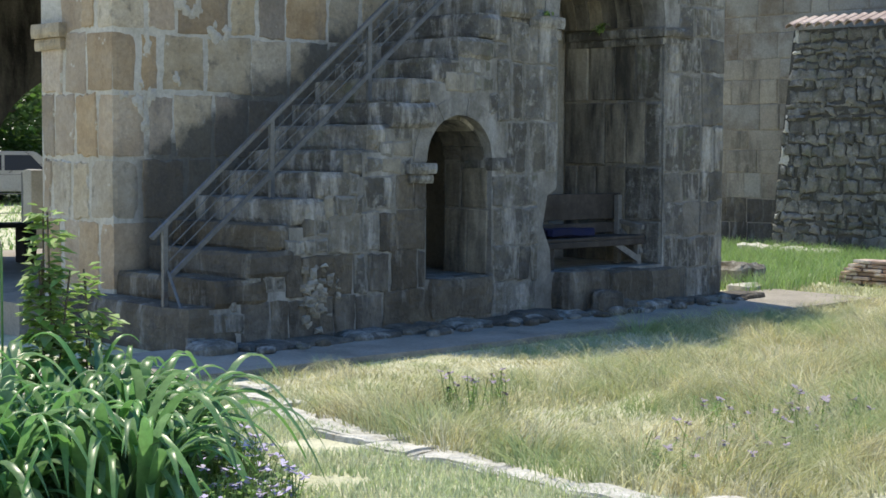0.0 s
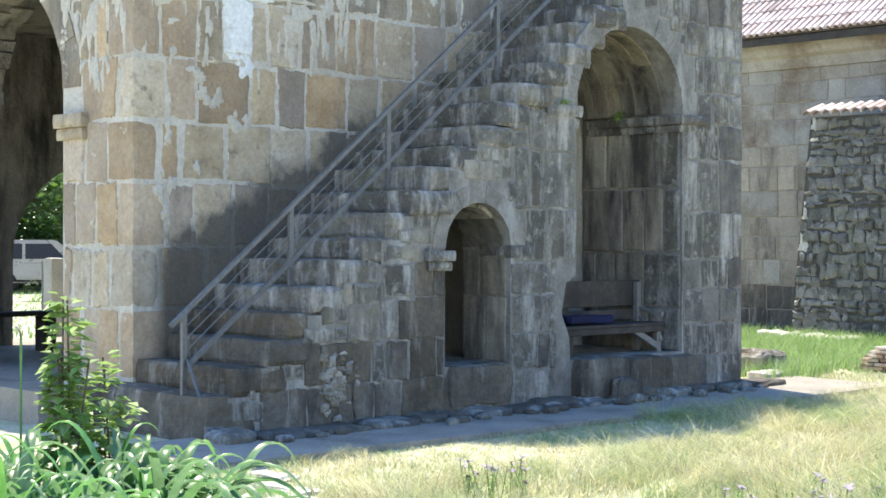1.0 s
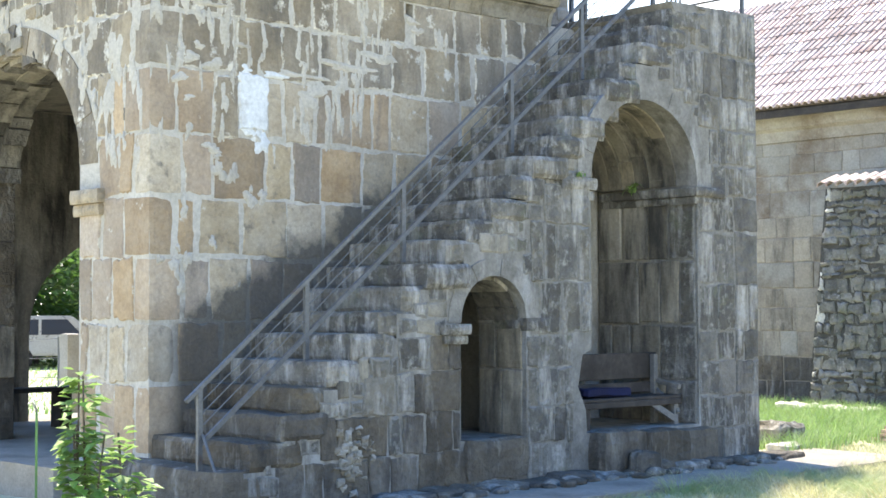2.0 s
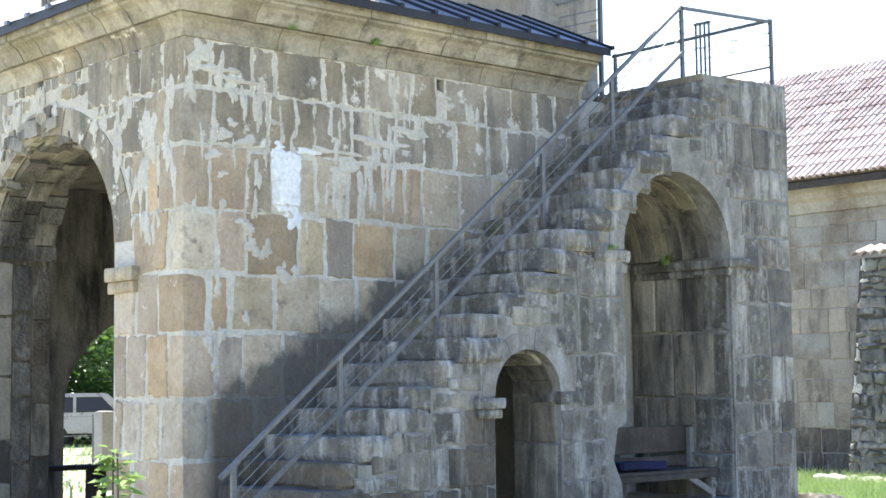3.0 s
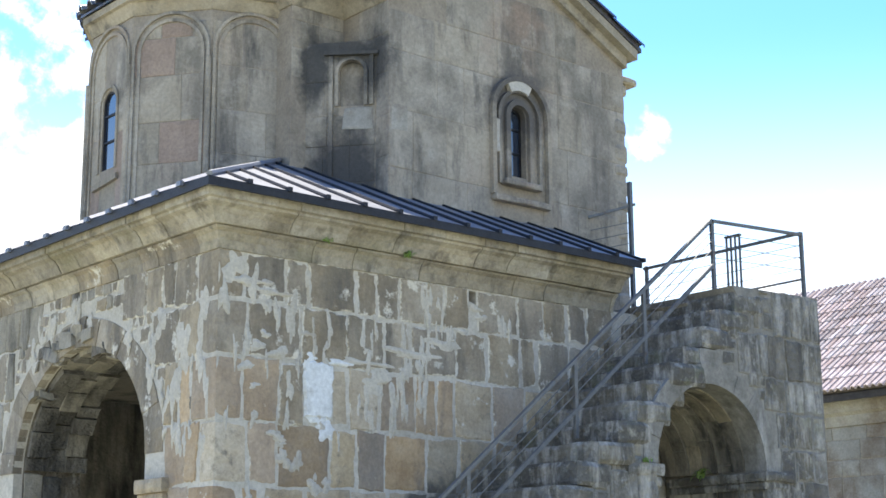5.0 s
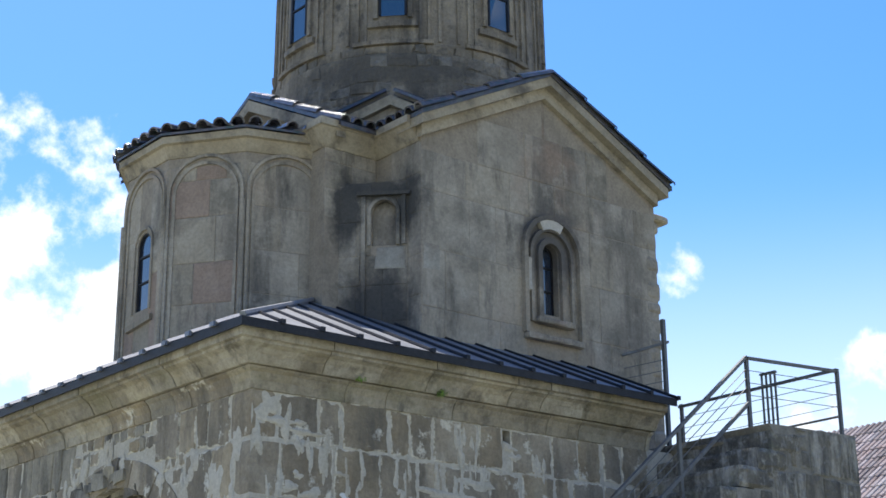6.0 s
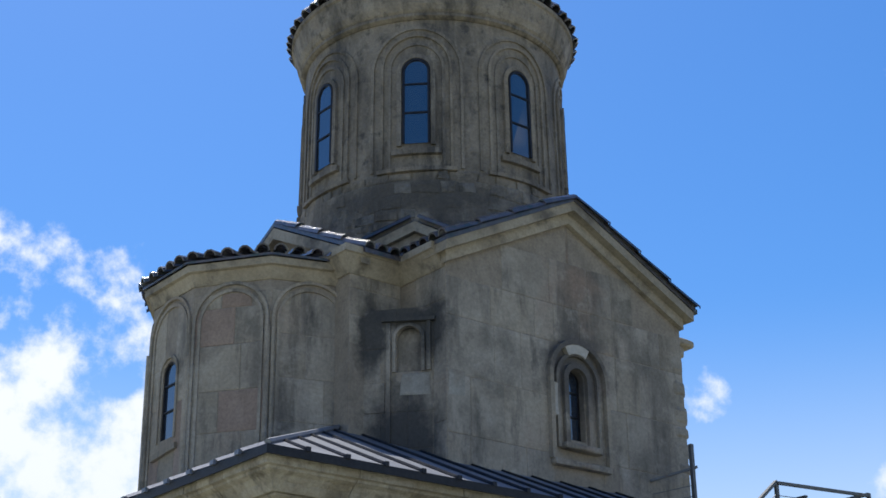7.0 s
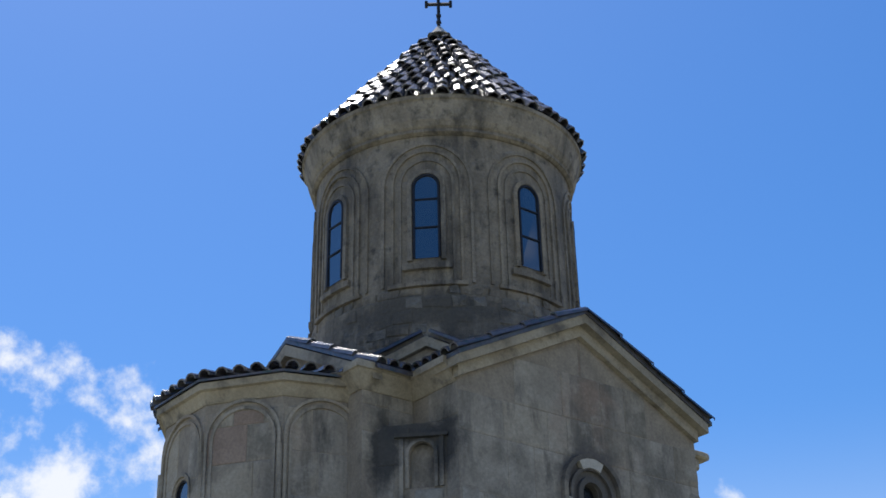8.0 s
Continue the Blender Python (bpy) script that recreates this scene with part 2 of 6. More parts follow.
PATCH = material("pale_plaster", [(0.56, 0.57, 0.57), (0.68, 0.69, 0.69)], 4.0, bump=0.3, stain=(0.45, 0.44, 0.42), stain_scale=3, stain_amount=0.3)
GREY = material("weathered_grey_limestone", [(0.095, 0.087, 0.073), (0.158, 0.145, 0.122), (0.225, 0.209, 0.18)], 3.6, bump=0.9, stain=(0.082, 0.077, 0.069), stain_scale=3.4, stain_amount=0.62, streak=True, piece=0.42, more=[((0.095, 0.088, 0.078), 1.1, 0.5, False), ((0.42, 0.40, 0.365), 5.0, 0.56, True), ((0.36, 0.35, 0.315), 2.6, 0.16, False), ((0.34, 0.33, 0.30), 8.0, 0.36, False), ((0.15, 0.155, 0.10), 1.7, 0.22, False)], pits=4.0, rim=((0.21, 0.2, 0.178), 1.8))
GREY_JOINT = material("grey_joint", [(0.13, 0.122, 0.108), (0.27, 0.256, 0.23)], 5.0, bump=0.8, stain=(0.36, 0.35, 0.33), stain_scale=3.0, stain_amount=0.45, streak=True)
# soot where candles and fires burned against the upper walls
SOOT = [((10.5, 14.6, 8.15), (0.24, 0.24, 0.5), (0.05, 0.049, 0.047)), ((11.0, 13.98, 8.2), (0.26, 0.26, 0.45), (0.05, 0.049, 0.047)), ((10.78, 14.3, 8.35), (0.4, 0.4, 0.18), (0.05, 0.049, 0.047)), ((10.75, 14.3, 6.7), (0.5, 0.5, 0.75), (0.055, 0.053, 0.05)), ((13.1, 13.75, 8.0), (0.6, 0.4, 0.55), (0.10, 0.09, 0.08)), ((11.4, 15.0, 10.55), (1.6, 1.6, 0.28), (0.09, 0.082, 0.07))]
BLOCKS = material("buff_inner_blocks", [(0.24, 0.21, 0.165), (0.32, 0.285, 0.225), (0.38, 0.34, 0.275)], 1.8, bump=0.5, stain=(0.06, 0.056, 0.05), stain_scale=2.4, stain_amount=0.74, streak=True, piece=0.3, pits=2.5)
PINK = material("rosy_ashlar", [(0.255, 0.19, 0.15), (0.31, 0.235, 0.185), (0.345, 0.27, 0.215)], 1.8, bump=0.4, stain=(0.14, 0.11, 0.09), stain_scale=1.3, stain_amount=0.5, streak=True, piece=0.12)
UPPER = material("brown_ashlar", [(0.25, 0.215, 0.168), (0.333, 0.29, 0.228), (0.395, 0.35, 0.285)], 1.4, bump=0.4, stain=(0.12, 0.105, 0.088), stain_scale=1.1, stain_amount=0.62, streak=True, piece=0.17, more=[((0.27, 0.20, 0.15), 0.7, 0.34, False), ((0.10, 0.09, 0.077), 3.2, 0.46, True), ((0.15, 0.135, 0.11), 0.9, 0.4, False), ((0.38, 0.34, 0.28), 2.1, 0.35, False)], blots=SOOT)
DRUMSTONE = material("dark_drum_stone", [(0.165, 0.14, 0.108), (0.25, 0.212, 0.162), (0.31, 0.27, 0.212)], 2.6, bump=0.8, stain=(0.08, 0.072, 0.062), stain_scale=1.7, stain_amount=0.7, streak=True, piece=0.16, more=[((0.07, 0.064, 0.056), 5.5, 0.42, False), ((0.33, 0.285, 0.22), 4.0, 0.3, True)], blots=SOOT[-1:], pits=2.5)
UPPER_JOINT = material("ashlar_joint", [(0.213, 0.179, 0.14), (0.325, 0.278, 0.218)], 4.0, bump=0.4, blots=SOOT)
CORNICE = material("cornice_stone", [(0.265, 0.228, 0.172), (0.36, 0.318, 0.25), (0.42, 0.38, 0.305)], 2.6, bump=0.7, stain=(0.15, 0.13, 0.105), stain_scale=3.6, stain_amount=0.55, piece=0.26, more=[((0.20, 0.18, 0.12), 1.0, 0.4, False), ((0.07, 0.065, 0.055), 3.4, 0.3, True)], pits=2.5)
UPCORNICE = material("upper_cornice_stone", [(0.246, 0.207, 0.151), (0.336, 0.291, 0.218), (0.403, 0.353, 0.274)], 2.0, bump=0.5, stain=(0.12, 0.105, 0.085), stain_scale=2.2, stain_amount=0.55, piece=0.15)
# dark streaked stone; also used as painted shade inside the porch arch
DARKSTONE = material("dark_streaked_stone", [(0.084, 0.082, 0.072), (0.156, 0.144, 0.126), (0.228, 0.21, 0.18)], 2.5, bump=0.7, stain=(0.04, 0.037, 0.033), stain_scale=2.0, stain_amount=0.6, streak=True, piece=0.2, more=[((0.21, 0.195, 0.17), 2.6, 0.3, False)], pits=6.0)
# damp brown stone; also carries shade at the hall's foot and in the porch reveal
DAMP_SHADE_STONE = material("damp_shaded_brown_stone", [(0.075, 0.062, 0.046), (0.125, 0.106, 0.082), (0.18, 0.155, 0.122)], 3.0, bump=0.9, stain=(0.045, 0.04, 0.034), stain_scale=2.6, stain_amount=0.55, streak=True, piece=0.3, more=[((0.30, 0.28, 0.245), 5.0, 0.3, True)], pits=4.0)
ROOFMETAL = material("seamed_sheet_metal", [(0.20, 0.21, 0.24), (0.26, 0.27, 0.30)], 1.2, rough=0.6, bump=0.04, metal=0.8, spec=0.6)
RAILMETAL = material("grey_painted_steel", [(0.10, 0.105, 0.11), (0.15, 0.155, 0.16)], 9.0, rough=0.5, bump=0.15, metal=0.3, stain=(0.10, 0.065, 0.045), stain_scale=6.0, stain_amount=0.2)
GLAZED = material("glazed_green_tile", [(0.03, 0.055, 0.045), (0.085, 0.075, 0.09), (0.11, 0.12, 0.10)], 7.0, rough=0.22, bump=0.25, bump_scale=40, piece=0.35, spec=0.6)
REDTILE = material("red_clay_tile", [(0.29, 0.215, 0.19), (0.43, 0.35, 0.32), (0.54, 0.475, 0.44)], 2.0, rough=0.8, bump=0.4, stain=(0.16, 0.12, 0.10), stain_scale=2.5, stain_amount=0.35, piece=0.35, island=True)
PLASTERSTONE = material("pale_coursed_stone", [(0.25, 0.23, 0.195), (0.32, 0.30, 0.26), (0.38, 0.36, 0.32)], 1.5, bump=0.5, stain=(0.17, 0.13, 0.095), stain_scale=0.8, stain_amount=0.65, piece=0.16)
RUBBLE = material("grey_rubble_stone", [(0.10, 0.098, 0.087), (0.19, 0.182, 0.163), (0.29, 0.276, 0.25)], 4.0, bump=0.9, stain=(0.07, 0.068, 0.063), stain_scale=3.0, stain_amount=0.5, piece=0.4, more=[((0.36, 0.35, 0.325), 6.0, 0.4, False), ((0.10, 0.11, 0.07), 2.0, 0.35, False)], pits=4.0)
RUBBLE_BED = material("rubble_bed", [(0.05, 0.048, 0.042), (0.11, 0.104, 0.092)], 6.0, bump=0.9)
WOOD = material("old_dark_timber", [(0.025, 0.021, 0.018), (0.045, 0.038, 0.033), (0.08, 0.068, 0.06)], 5.0, rough=0.75, bump=0.5)
OLDWOOD = material("grey_weathered_timber", [(0.15, 0.145, 0.135), (0.24, 0.23, 0.215)], 6.0, rough=0.8, bump=0.5, stain=(0.08, 0.075, 0.07), stain_scale=5.0, stain_amount=0.3)
BLUE = material("blue_cloth", [(0.005, 0.007, 0.03), (0.008, 0.012, 0.055)], 6.0, rough=0.9, bump=0.4)
IRON = material("black_iron", [(0.02, 0.02, 0.022), (0.04, 0.04, 0.045)], 8.0, rough=0.5, bump=0.2, metal=0.6)
NICHE = material("streaked_buff_stone", [(0.19, 0.17, 0.14), (0.27, 0.245, 0.20), (0.34, 0.31, 0.26)], 1.6, bump=0.6, stain=(0.05, 0.047, 0.042), stain_scale=2.6, stain_amount=0.62, streak=True, piece=0.12, pits=2.5)
GLASS = glass_material()
CARGLASS = glass_material("car_window_glass", 1.45)
PAVING = material("path_paving", [(0.22, 0.195, 0.16), (0.34, 0.305, 0.255)], 2.0, bump=0.5, stain=(0.16, 0.138, 0.108), stain_scale=1.3, stain_amount=0.4)
KERB = material("pale_kerb_stone", [(0.50, 0.475, 0.42), (0.66, 0.635, 0.58)], 6.0, bump=0.9, stain=(0.3, 0.27, 0.21), stain_scale=5, stain_amount=0.4, piece=0.1, pits=4.0)
SOIL = material("dry_turf", [(0.36, 0.355, 0.225), (0.50, 0.485, 0.335), (0.63, 0.605, 0.46)], 1.5, rough=0.95, bump=0.9, stain=(0.20, 0.23, 0.09), stain_scale=0.5, stain_amount=0.5)
GRASS = material("dry_grass", [(0.42, 0.39, 0.20), (0.60, 0.55, 0.33), (0.74, 0.69, 0.49)], 1.6, rough=0.7, bump=0.1, stain=(0.32, 0.40, 0.18), stain_scale=1.1, stain_amount=0.85, island=True, piece=0.45, thin=0.4)
GREENGRASS = material("green_grass", [(0.20, 0.34, 0.10), (0.40, 0.53, 0.23)], 3, rough=0.6, bump=0.1, island=True, piece=0.3, thin=0.45)
PALEGRASS = material("pale_green_turf", [(0.38, 0.48, 0.24), (0.54, 0.60, 0.36), (0.68, 0.67, 0.48)], 1.6, rough=0.7, bump=0.1, island=True, piece=0.3, thin=0.45)
LEAF = material("strap_leaf", [(0.10, 0.235, 0.08), (0.21, 0.39, 0.14)], 6, rough=0.34, bump=0.05, piece=0.25, island=True, spec=0.5, thin=0.45)
SHRUBLEAF = material("shrub_leaf", [(0.20, 0.32, 0.08), (0.32, 0.45, 0.16)], 6, rough=0.4, bump=0.1, piece=0.25, island=True, thin=0.45)
TREELEAF = material("tree_leaf", [(0.055, 0.115, 0.03), (0.11, 0.19, 0.055)], 4, rough=0.55, bump=0.1, piece=0.3, island=True, thin=0.45)
BARK = material("bark", [(0.09, 0.07, 0.05), (0.16, 0.13, 0.1)], 6, bump=0.9)
DRYFLOWER = material("faded_flower", [(0.24, 0.19, 0.25), (0.34, 0.29, 0.32)], 9, rough=0.7, bump=0.1)
FLOWER = material("violet_flower", [(0.36, 0.30, 0.50), (0.55, 0.50, 0.66)], 9, rough=0.7, bump=0.1)
CARPAINT = material("silver_car_paint", [(0.34, 0.36, 0.39), (0.4, 0.42, 0.45)], 2, rough=0.3, bump=0.0, metal=0.4, spec=0.6)
BRICKRED = material("old_red_brick", [(0.42, 0.27, 0.20), (0.58, 0.44, 0.36)], 4, bump=0.6, stain=(0.66, 0.62, 0.56), stain_scale=4, stain_amount=0.6, piece=0.3)


# ---- building helpers ----
def part(name, bm, mat, parent=None, label=""):
    bmesh.ops.recalc_face_normals(bm, faces=bm.faces)
    me = bpy.data.meshes.new(name)
    bm.to_mesh(me)
    bm.free()
    me.materials.append(mat)
    ob = new(name, me)
    ob.parent = parent
    if label:
        tagged(ob, label)
    return ob


def thing(name, at, label, category, group="", kind=""):
    e = new(name)
    e.location = at
    e.empty_display_size = 0.2
    bpy.context.view_layer.update()
    return tagged(e, label, category, group, kind)


def shift_in(ob, parent):
    """Hang ob, built in world metres, under a thing that stands at some place."""
    ob.parent = parent
    base, up = Vector(), parent
    while up:
        base = base + Vector(up.location)
        up = up.parent
    ob.location = Vector(ob.location) - base
    return ob


def piece(name, bm, mat, parent, label=""):
    return shift_in(part(name, bm, mat, None, label), parent)


def box(bm, x0, x1, y0, y1, z0, z1):
    v = [bm.verts.new(p) for p in ((x0, y0, z0), (x1, y0, z0), (x1, y1, z0), (x0, y1, z0), (x0, y0, z1), (x1, y0, z1), (x1, y1, z1), (x0, y1, z1))]
    for f in ((0, 3, 2, 1), (4, 5, 6, 7), (0, 1, 5, 4), (1, 2, 6, 5), (2, 3, 7, 6), (3, 0, 4, 7)):
        bm.faces.new([v[i] for i in f])
    return v


def bar(bm, a, b, r, n=6):
    """A round bar from a to b."""
    a, b = Vector(a), Vector(b)
    q = (b - a).to_track_quat("Z", "Y")
    rings = []
    for p in (a, b):
        rings.append([bm.verts.new(p + q @ Vector((r * math.cos(2 * math.pi * k / n), r * math.sin(2 * math.pi * k / n), 0))) for k in range(n)])
    for k in range(n):
        bm.faces.new((rings[0][k], rings[0][(k + 1) % n], rings[1][(k + 1) % n], rings[1][k]))
    bm.faces.new(rings[0][::-1])
    bm.faces.new(rings[1])


SOUTHWARD = lambda y: Matrix(((1, 0, 0, 0), (0, 0, -1, y), (0, 1, 0, 0), (0, 0, 0, 1)))  # u = x, v = z, n = -y
WESTWARD = lambda x: Matrix(((0, 0, -1, x), (1, 0, 0, 0), (0, 1, 0, 0), (0, 0, 0, 1)))  # u = y, v = z, n = -x


def upright(a, b):
    """A frame for a wall that runs from plan point a to plan point b; its outside is on the right hand of a to b."""
    d = Vector((b[0] - a[0], b[1] - a[1], 0)).normalized()
    n = Vector((d.y, -d.x, 0))
    m = Matrix.Identity(4)
    m.col[0][:3], m.col[1][:3], m.col[2][:3], m.col[3][:3] = d, (0, 0, 1), n, (a[0], a[1], 0)
    return m


def slab(outer, holes, n0, n1, m):
    """A plate with openings: outline and holes as (u, v) loops, from n0 to n1 along the frame's normal."""
    bm = bmesh.new()
    edges = []
    for loop in [outer, *holes]:
        vs = [bm.verts.new((u, v, n0)) for u, v in loop]
        edges += [bm.edges.new((vs[i], vs[(i + 1) % len(vs)])) for i in range(len(vs))]
    bmesh.ops.triangle_fill(bm, edges=edges, use_beauty=True, use_dissolve=False)
    ext = bmesh.ops.extrude_face_region(bm, geom=list(bm.faces))
    bmesh.ops.translate(bm, vec=(0, 0, n1 - n0), verts=[g for g in ext["geom"] if isinstance(g, bmesh.types.BMVert)])
    bmesh.ops.transform(bm, matrix=m, verts=bm.verts)
    return bm


def arch(c, half, v0, spring, rise=None, n=18):
    rise = half if rise is None else rise
    pts = [(c - half, v0)] + [(c - half * math.cos(math.pi * k / n), spring + rise * math.sin(math.pi * k / n)) for k in range(n + 1)] + [(c + half, v0)]
    return pts[::-1]


def ring(bm, c, spring, r0, r1, a0, a1, n0, n1, m, steps=2, ry=1.0):
    """One stone of an arch ring: between radii r0, r1 and angles a0, a1 (degrees), from n0 to n1."""
    vs = []
    for n in (n0, n1):
        row = []
        for k in range(steps + 1):
            a = radians(a0 + (a1 - a0) * k / steps)
            row.append([bm.verts.new(m @ Vector((c - r * math.cos(a), spring + r * ry * math.sin(a), n))) for r in (r0, r1)])
        vs.append(row)
    for k in range(steps):
        for n in (0, 1):
            q = (vs[n][k][0], vs[n][k + 1][0], vs[n][k + 1][1], vs[n][k][1])
            bm.faces.new(q)
        for r in (0, 1):
            bm.faces.new((vs[0][k][r], vs[0][k + 1][r], vs[1][k + 1][r], vs[1][k][r]))
    for k in (0, steps):
        bm.faces.new((vs[0][k][0], vs[0][k][1], vs[1][k][1], vs[1][k][0]))


def sweep(profile, path, closed=False):
    """Sweep a profile of (out, up) along a plan path of (x, y, z), mitred; outside is on the right hand."""
    bm = bmesh.new()
    k = len(path)
    rows = []
    for i in range(k):
        p = Vector(path[i])
        a = Vector(path[i - 1]) if (i > 0 or closed) else None
        b = Vector(path[(i + 1) % k]) if (i < k - 1 or closed) else None
        d1 = (p - a).xy.normalized() if a is not None else None
        d2 = (b - p).xy.normalized() if b is not None else None
        n1 = Vector((d1.y, -d1.x)) if d1 is not None else None
        n2 = Vector((d2.y, -d2.x)) if d2 is not None else None
        if n1 is None or n2 is None:
            n = n1 if n1 is not None else n2
        else:
            n = n1 + n2
            n = n / max(0.3, n.dot(n1))
        rows.append([bm.verts.new((p.x + n.x * o, p.y + n.y * o, p.z + u)) for o, u in profile])
    m = len(profile)
    for i in range(k if closed else k - 1):
        for j in range(m):
            a, b = rows[i], rows[(i + 1) % k]
            bm.faces.new((a[j], b[j], b[(j + 1) % m], a[(j + 1) % m]))
    if not closed:
        bm.faces.new(rows[0])
        bm.faces.new(rows[-1][::-1])
    return bm


# ---- plan, in metres ----
XC, YS, YF, XR = 8.03, 12.70, 11.16, 15.62      # corner of the lower storey, its stair-side wall, the staircase's front, its far end
YN = 20.4                                        # opposite wall of the lower storey
WALL_TOP = 5.24
YU, XU0, XU1 = 13.75, 11.0, 15.1                 # transept front of the upper church and its two corners
AX, AY = 13.03, 16.54                            # centre of the dome
EAVE, APEX = 9.15, 10.15
APC, APR = 10.4, 1.66                            # apse centre along x, radius of its polygon


def step_top(i):
    return 0.19 + 0.232 * i


def step_x(i):
    return 7.48 + 0.297 * i


# ---- ground ----
def build_ground():
    bm = bmesh.new()
    bmesh.ops.create_grid(bm, x_segments=60, y_segments=60, size=0.5)
    for v in bm.verts:
        a, b = v.co.x * 2, v.co.y * 2
        v.co.x, v.co.y = 12 + math.copysign(abs(a) ** 3 * 900 + abs(a) * 18, a), 14 + math.copysign(abs(b) ** 3 * 900 + abs(b) * 18, b)
        v.co.z = 0.03 * noise.noise((v.co.x * 0.6, v.co.y * 0.6, 0)) - 0.02 if abs(v.co.x) < 60 else -0.05
    return tagged(part("ground", bm, SOIL), "dry turf ground of the churchyard", "ground", kind="structure")


build_ground()
bm = bmesh.new()
for i in range(22):
    x0, x1 = 5.0 + i * 0.55, 5.0 + (i + 1) * 0.55
    y0 = lambda x: 9.98 - 0.012 * (x - 7) + 0.06 * noise.noise((x * 1.3, 0, 0))
    v = [bm.verts.new(p) for p in ((x0, y0(x0), 0.035), (x1, y0(x1), 0.035), (x1, 11.4, 0.045), (x0, 11.4, 0.045))]
    bm.faces.new(v)
    v2 = [bm.verts.new(p) for p in ((x0, y0(x0), -0.1), (x1, y0(x1), -0.1))]
    bm.faces.new((v2[0], v2[1], v[1], v[0]))
bmesh.ops.remove_doubles(bm, verts=bm.verts, dist=0.001)
tagged(part("pavement", bm, PAVING), "grey trodden path along the foot of the staircase", "path", kind="structure")

# ---- church, lower storey ----
church = thing("church", (11.5, 16.5, 0), "two-storeyed tan limestone church with a round domed tower", "church")
S_OUT = [(XC, 0), (XR, 0), (XR, WALL_TOP), (XC, WALL_TOP)]
DRAIN = (11.3, 11.41, 5.02, 5.2)
W_ARCH = (15.5, 1.5, 0.3, 3.3, 1.3)
wall_s = piece("wall", slab(S_OUT, [[(13.3, 0.5), (13.3, 2.2), (14.2, 2.2), (14.2, 0.5)], [(DRAIN[0], DRAIN[2]), (DRAIN[0], DRAIN[3]), (DRAIN[1], DRAIN[3]), (DRAIN[1], DRAIN[2])]], 0, -0.75, SOUTHWARD(YS)), MORTAR, church, "tan stone wall with broad pale mortar joints")
wall_w = piece("wall", slab([(YS + 0.75, 0), (YN, 0), (YN, WALL_TOP), (YS + 0.75, WALL_TOP)], [arch(*W_ARCH), arch(18.7, 0.95, 0.3, 3.22)], -0.004, -0.12, WESTWARD(XC)), MORTAR, church, "tan stone wall with an open arch")
piece("reveal", slab([(YS + 0.75, 0), (YN, 0), (YN, WALL_TOP), (YS + 0.75, WALL_TOP)], [arch(W_ARCH[0], W_ARCH[1] - 0.01, *W_ARCH[2:]), arch(18.7, 0.95, 0.3, 3.22)], -0.12, -0.85, WESTWARD(XC)), DAMP_SHADE_STONE, church, "arch lining in dark stone, its shade put into the colour")
N_ARCH = (11.95, 1.45, 0.3, 1.53, 1.36)
wall_n = piece("wall", slab(S_OUT, [arch(*N_ARCH)], 0, 0.75, SOUTHWARD(YN)), BLOCKS, church, "damp dark stone wall with an arch")
wall_e = piece("wall", slab([(YS + 0.75, 0), (YN, 0), (YN, WALL_TOP), (YS + 0.75, WALL_TOP)], [], 0, 0.75, WESTWARD(XR)), NICHE, church)
bm = bmesh.new()
box(bm, XC + 0.9, XR - 0.8, YS + 0.8, YN - 0.8, 4.6, 4.85)
piece("vault_slab", bm, NICHE, church)
bm = bmesh.new()
box(bm, XC - 0.55, XR, YS + 0.8, YN + 0.4, -0.2, 0.312)
piece("floor", bm, PAVING, church, "raised worn stone floor of the porch")

# cornice of the lower storey
LOWER_TIER = [(-0.1, -0.02), (0.02, -0.02), (0.035, 0.07), (0.07, 0.14), (0.11, 0.17), (0.11, 0.19), (-0.1, 0.19)]
UPPER_TIER = [(-0.1, 0.197), (0.15, 0.197), (0.17, 0.225), (0.2, 0.28), (0.25, 0.335), (0.315, 0.365), (0.32, 0.39), (0.365, 0.4), (0.37, 0.5), (-0.1, 0.5)]
for tier, seed in ((LOWER_TIER, 1), (UPPER_TIER, 2)):
    r = random.Random(seed)
    # the corner stone, then stones away from it along both walls
    a, b2 = r.uniform(0.3, 0.45), r.uniform(0.3, 0.45)
    piece("cornice_stone", sweep(tier, [(XC, YS + a, WALL_TOP), (XC, YS, WALL_TOP), (XC + b2, YS, WALL_TOP)]), CORNICE, church)
    x = XC + b2
    while x < 13.6:
        w = min(r.uniform(0.25, 0.8), 13.62 - x)
        o = r.uniform(-0.007, 0.007)
        piece("cornice_stone", sweep([(p + (o if p > 0 else 0), q) for p, q in tier], [(x + 0.003, YS, WALL_TOP), (x + w - 0.004, YS, WALL_TOP)]), CORNICE, church)
        x += w
    y = YS + a
    while y < YN:
        w = r.uniform(0.25, 0.8) if seed == 2 else r.uniform(0.18, 0.5)
        o = r.uniform(-0.007, 0.007)
        piece("cornice_stone", sweep([(p + (o if p > 0 else 0), q) for p, q in tier], [(XC, y + w - 0.004, WALL_TOP), (XC, y + 0.005, WALL_TOP)]), TANHIGH if seed == 1 and r.random() < 0.45 else CORNICE, church)
        y += w

# sheet-metal roof of the lower storey
M_ROOF = 0.455
ex, ey, ez = XC - 0.41, YS - 0.44, WALL_TOP + 0.51


def roof_z(x, y):
    return ez + M_ROOF * min(x - ex, y - ey)


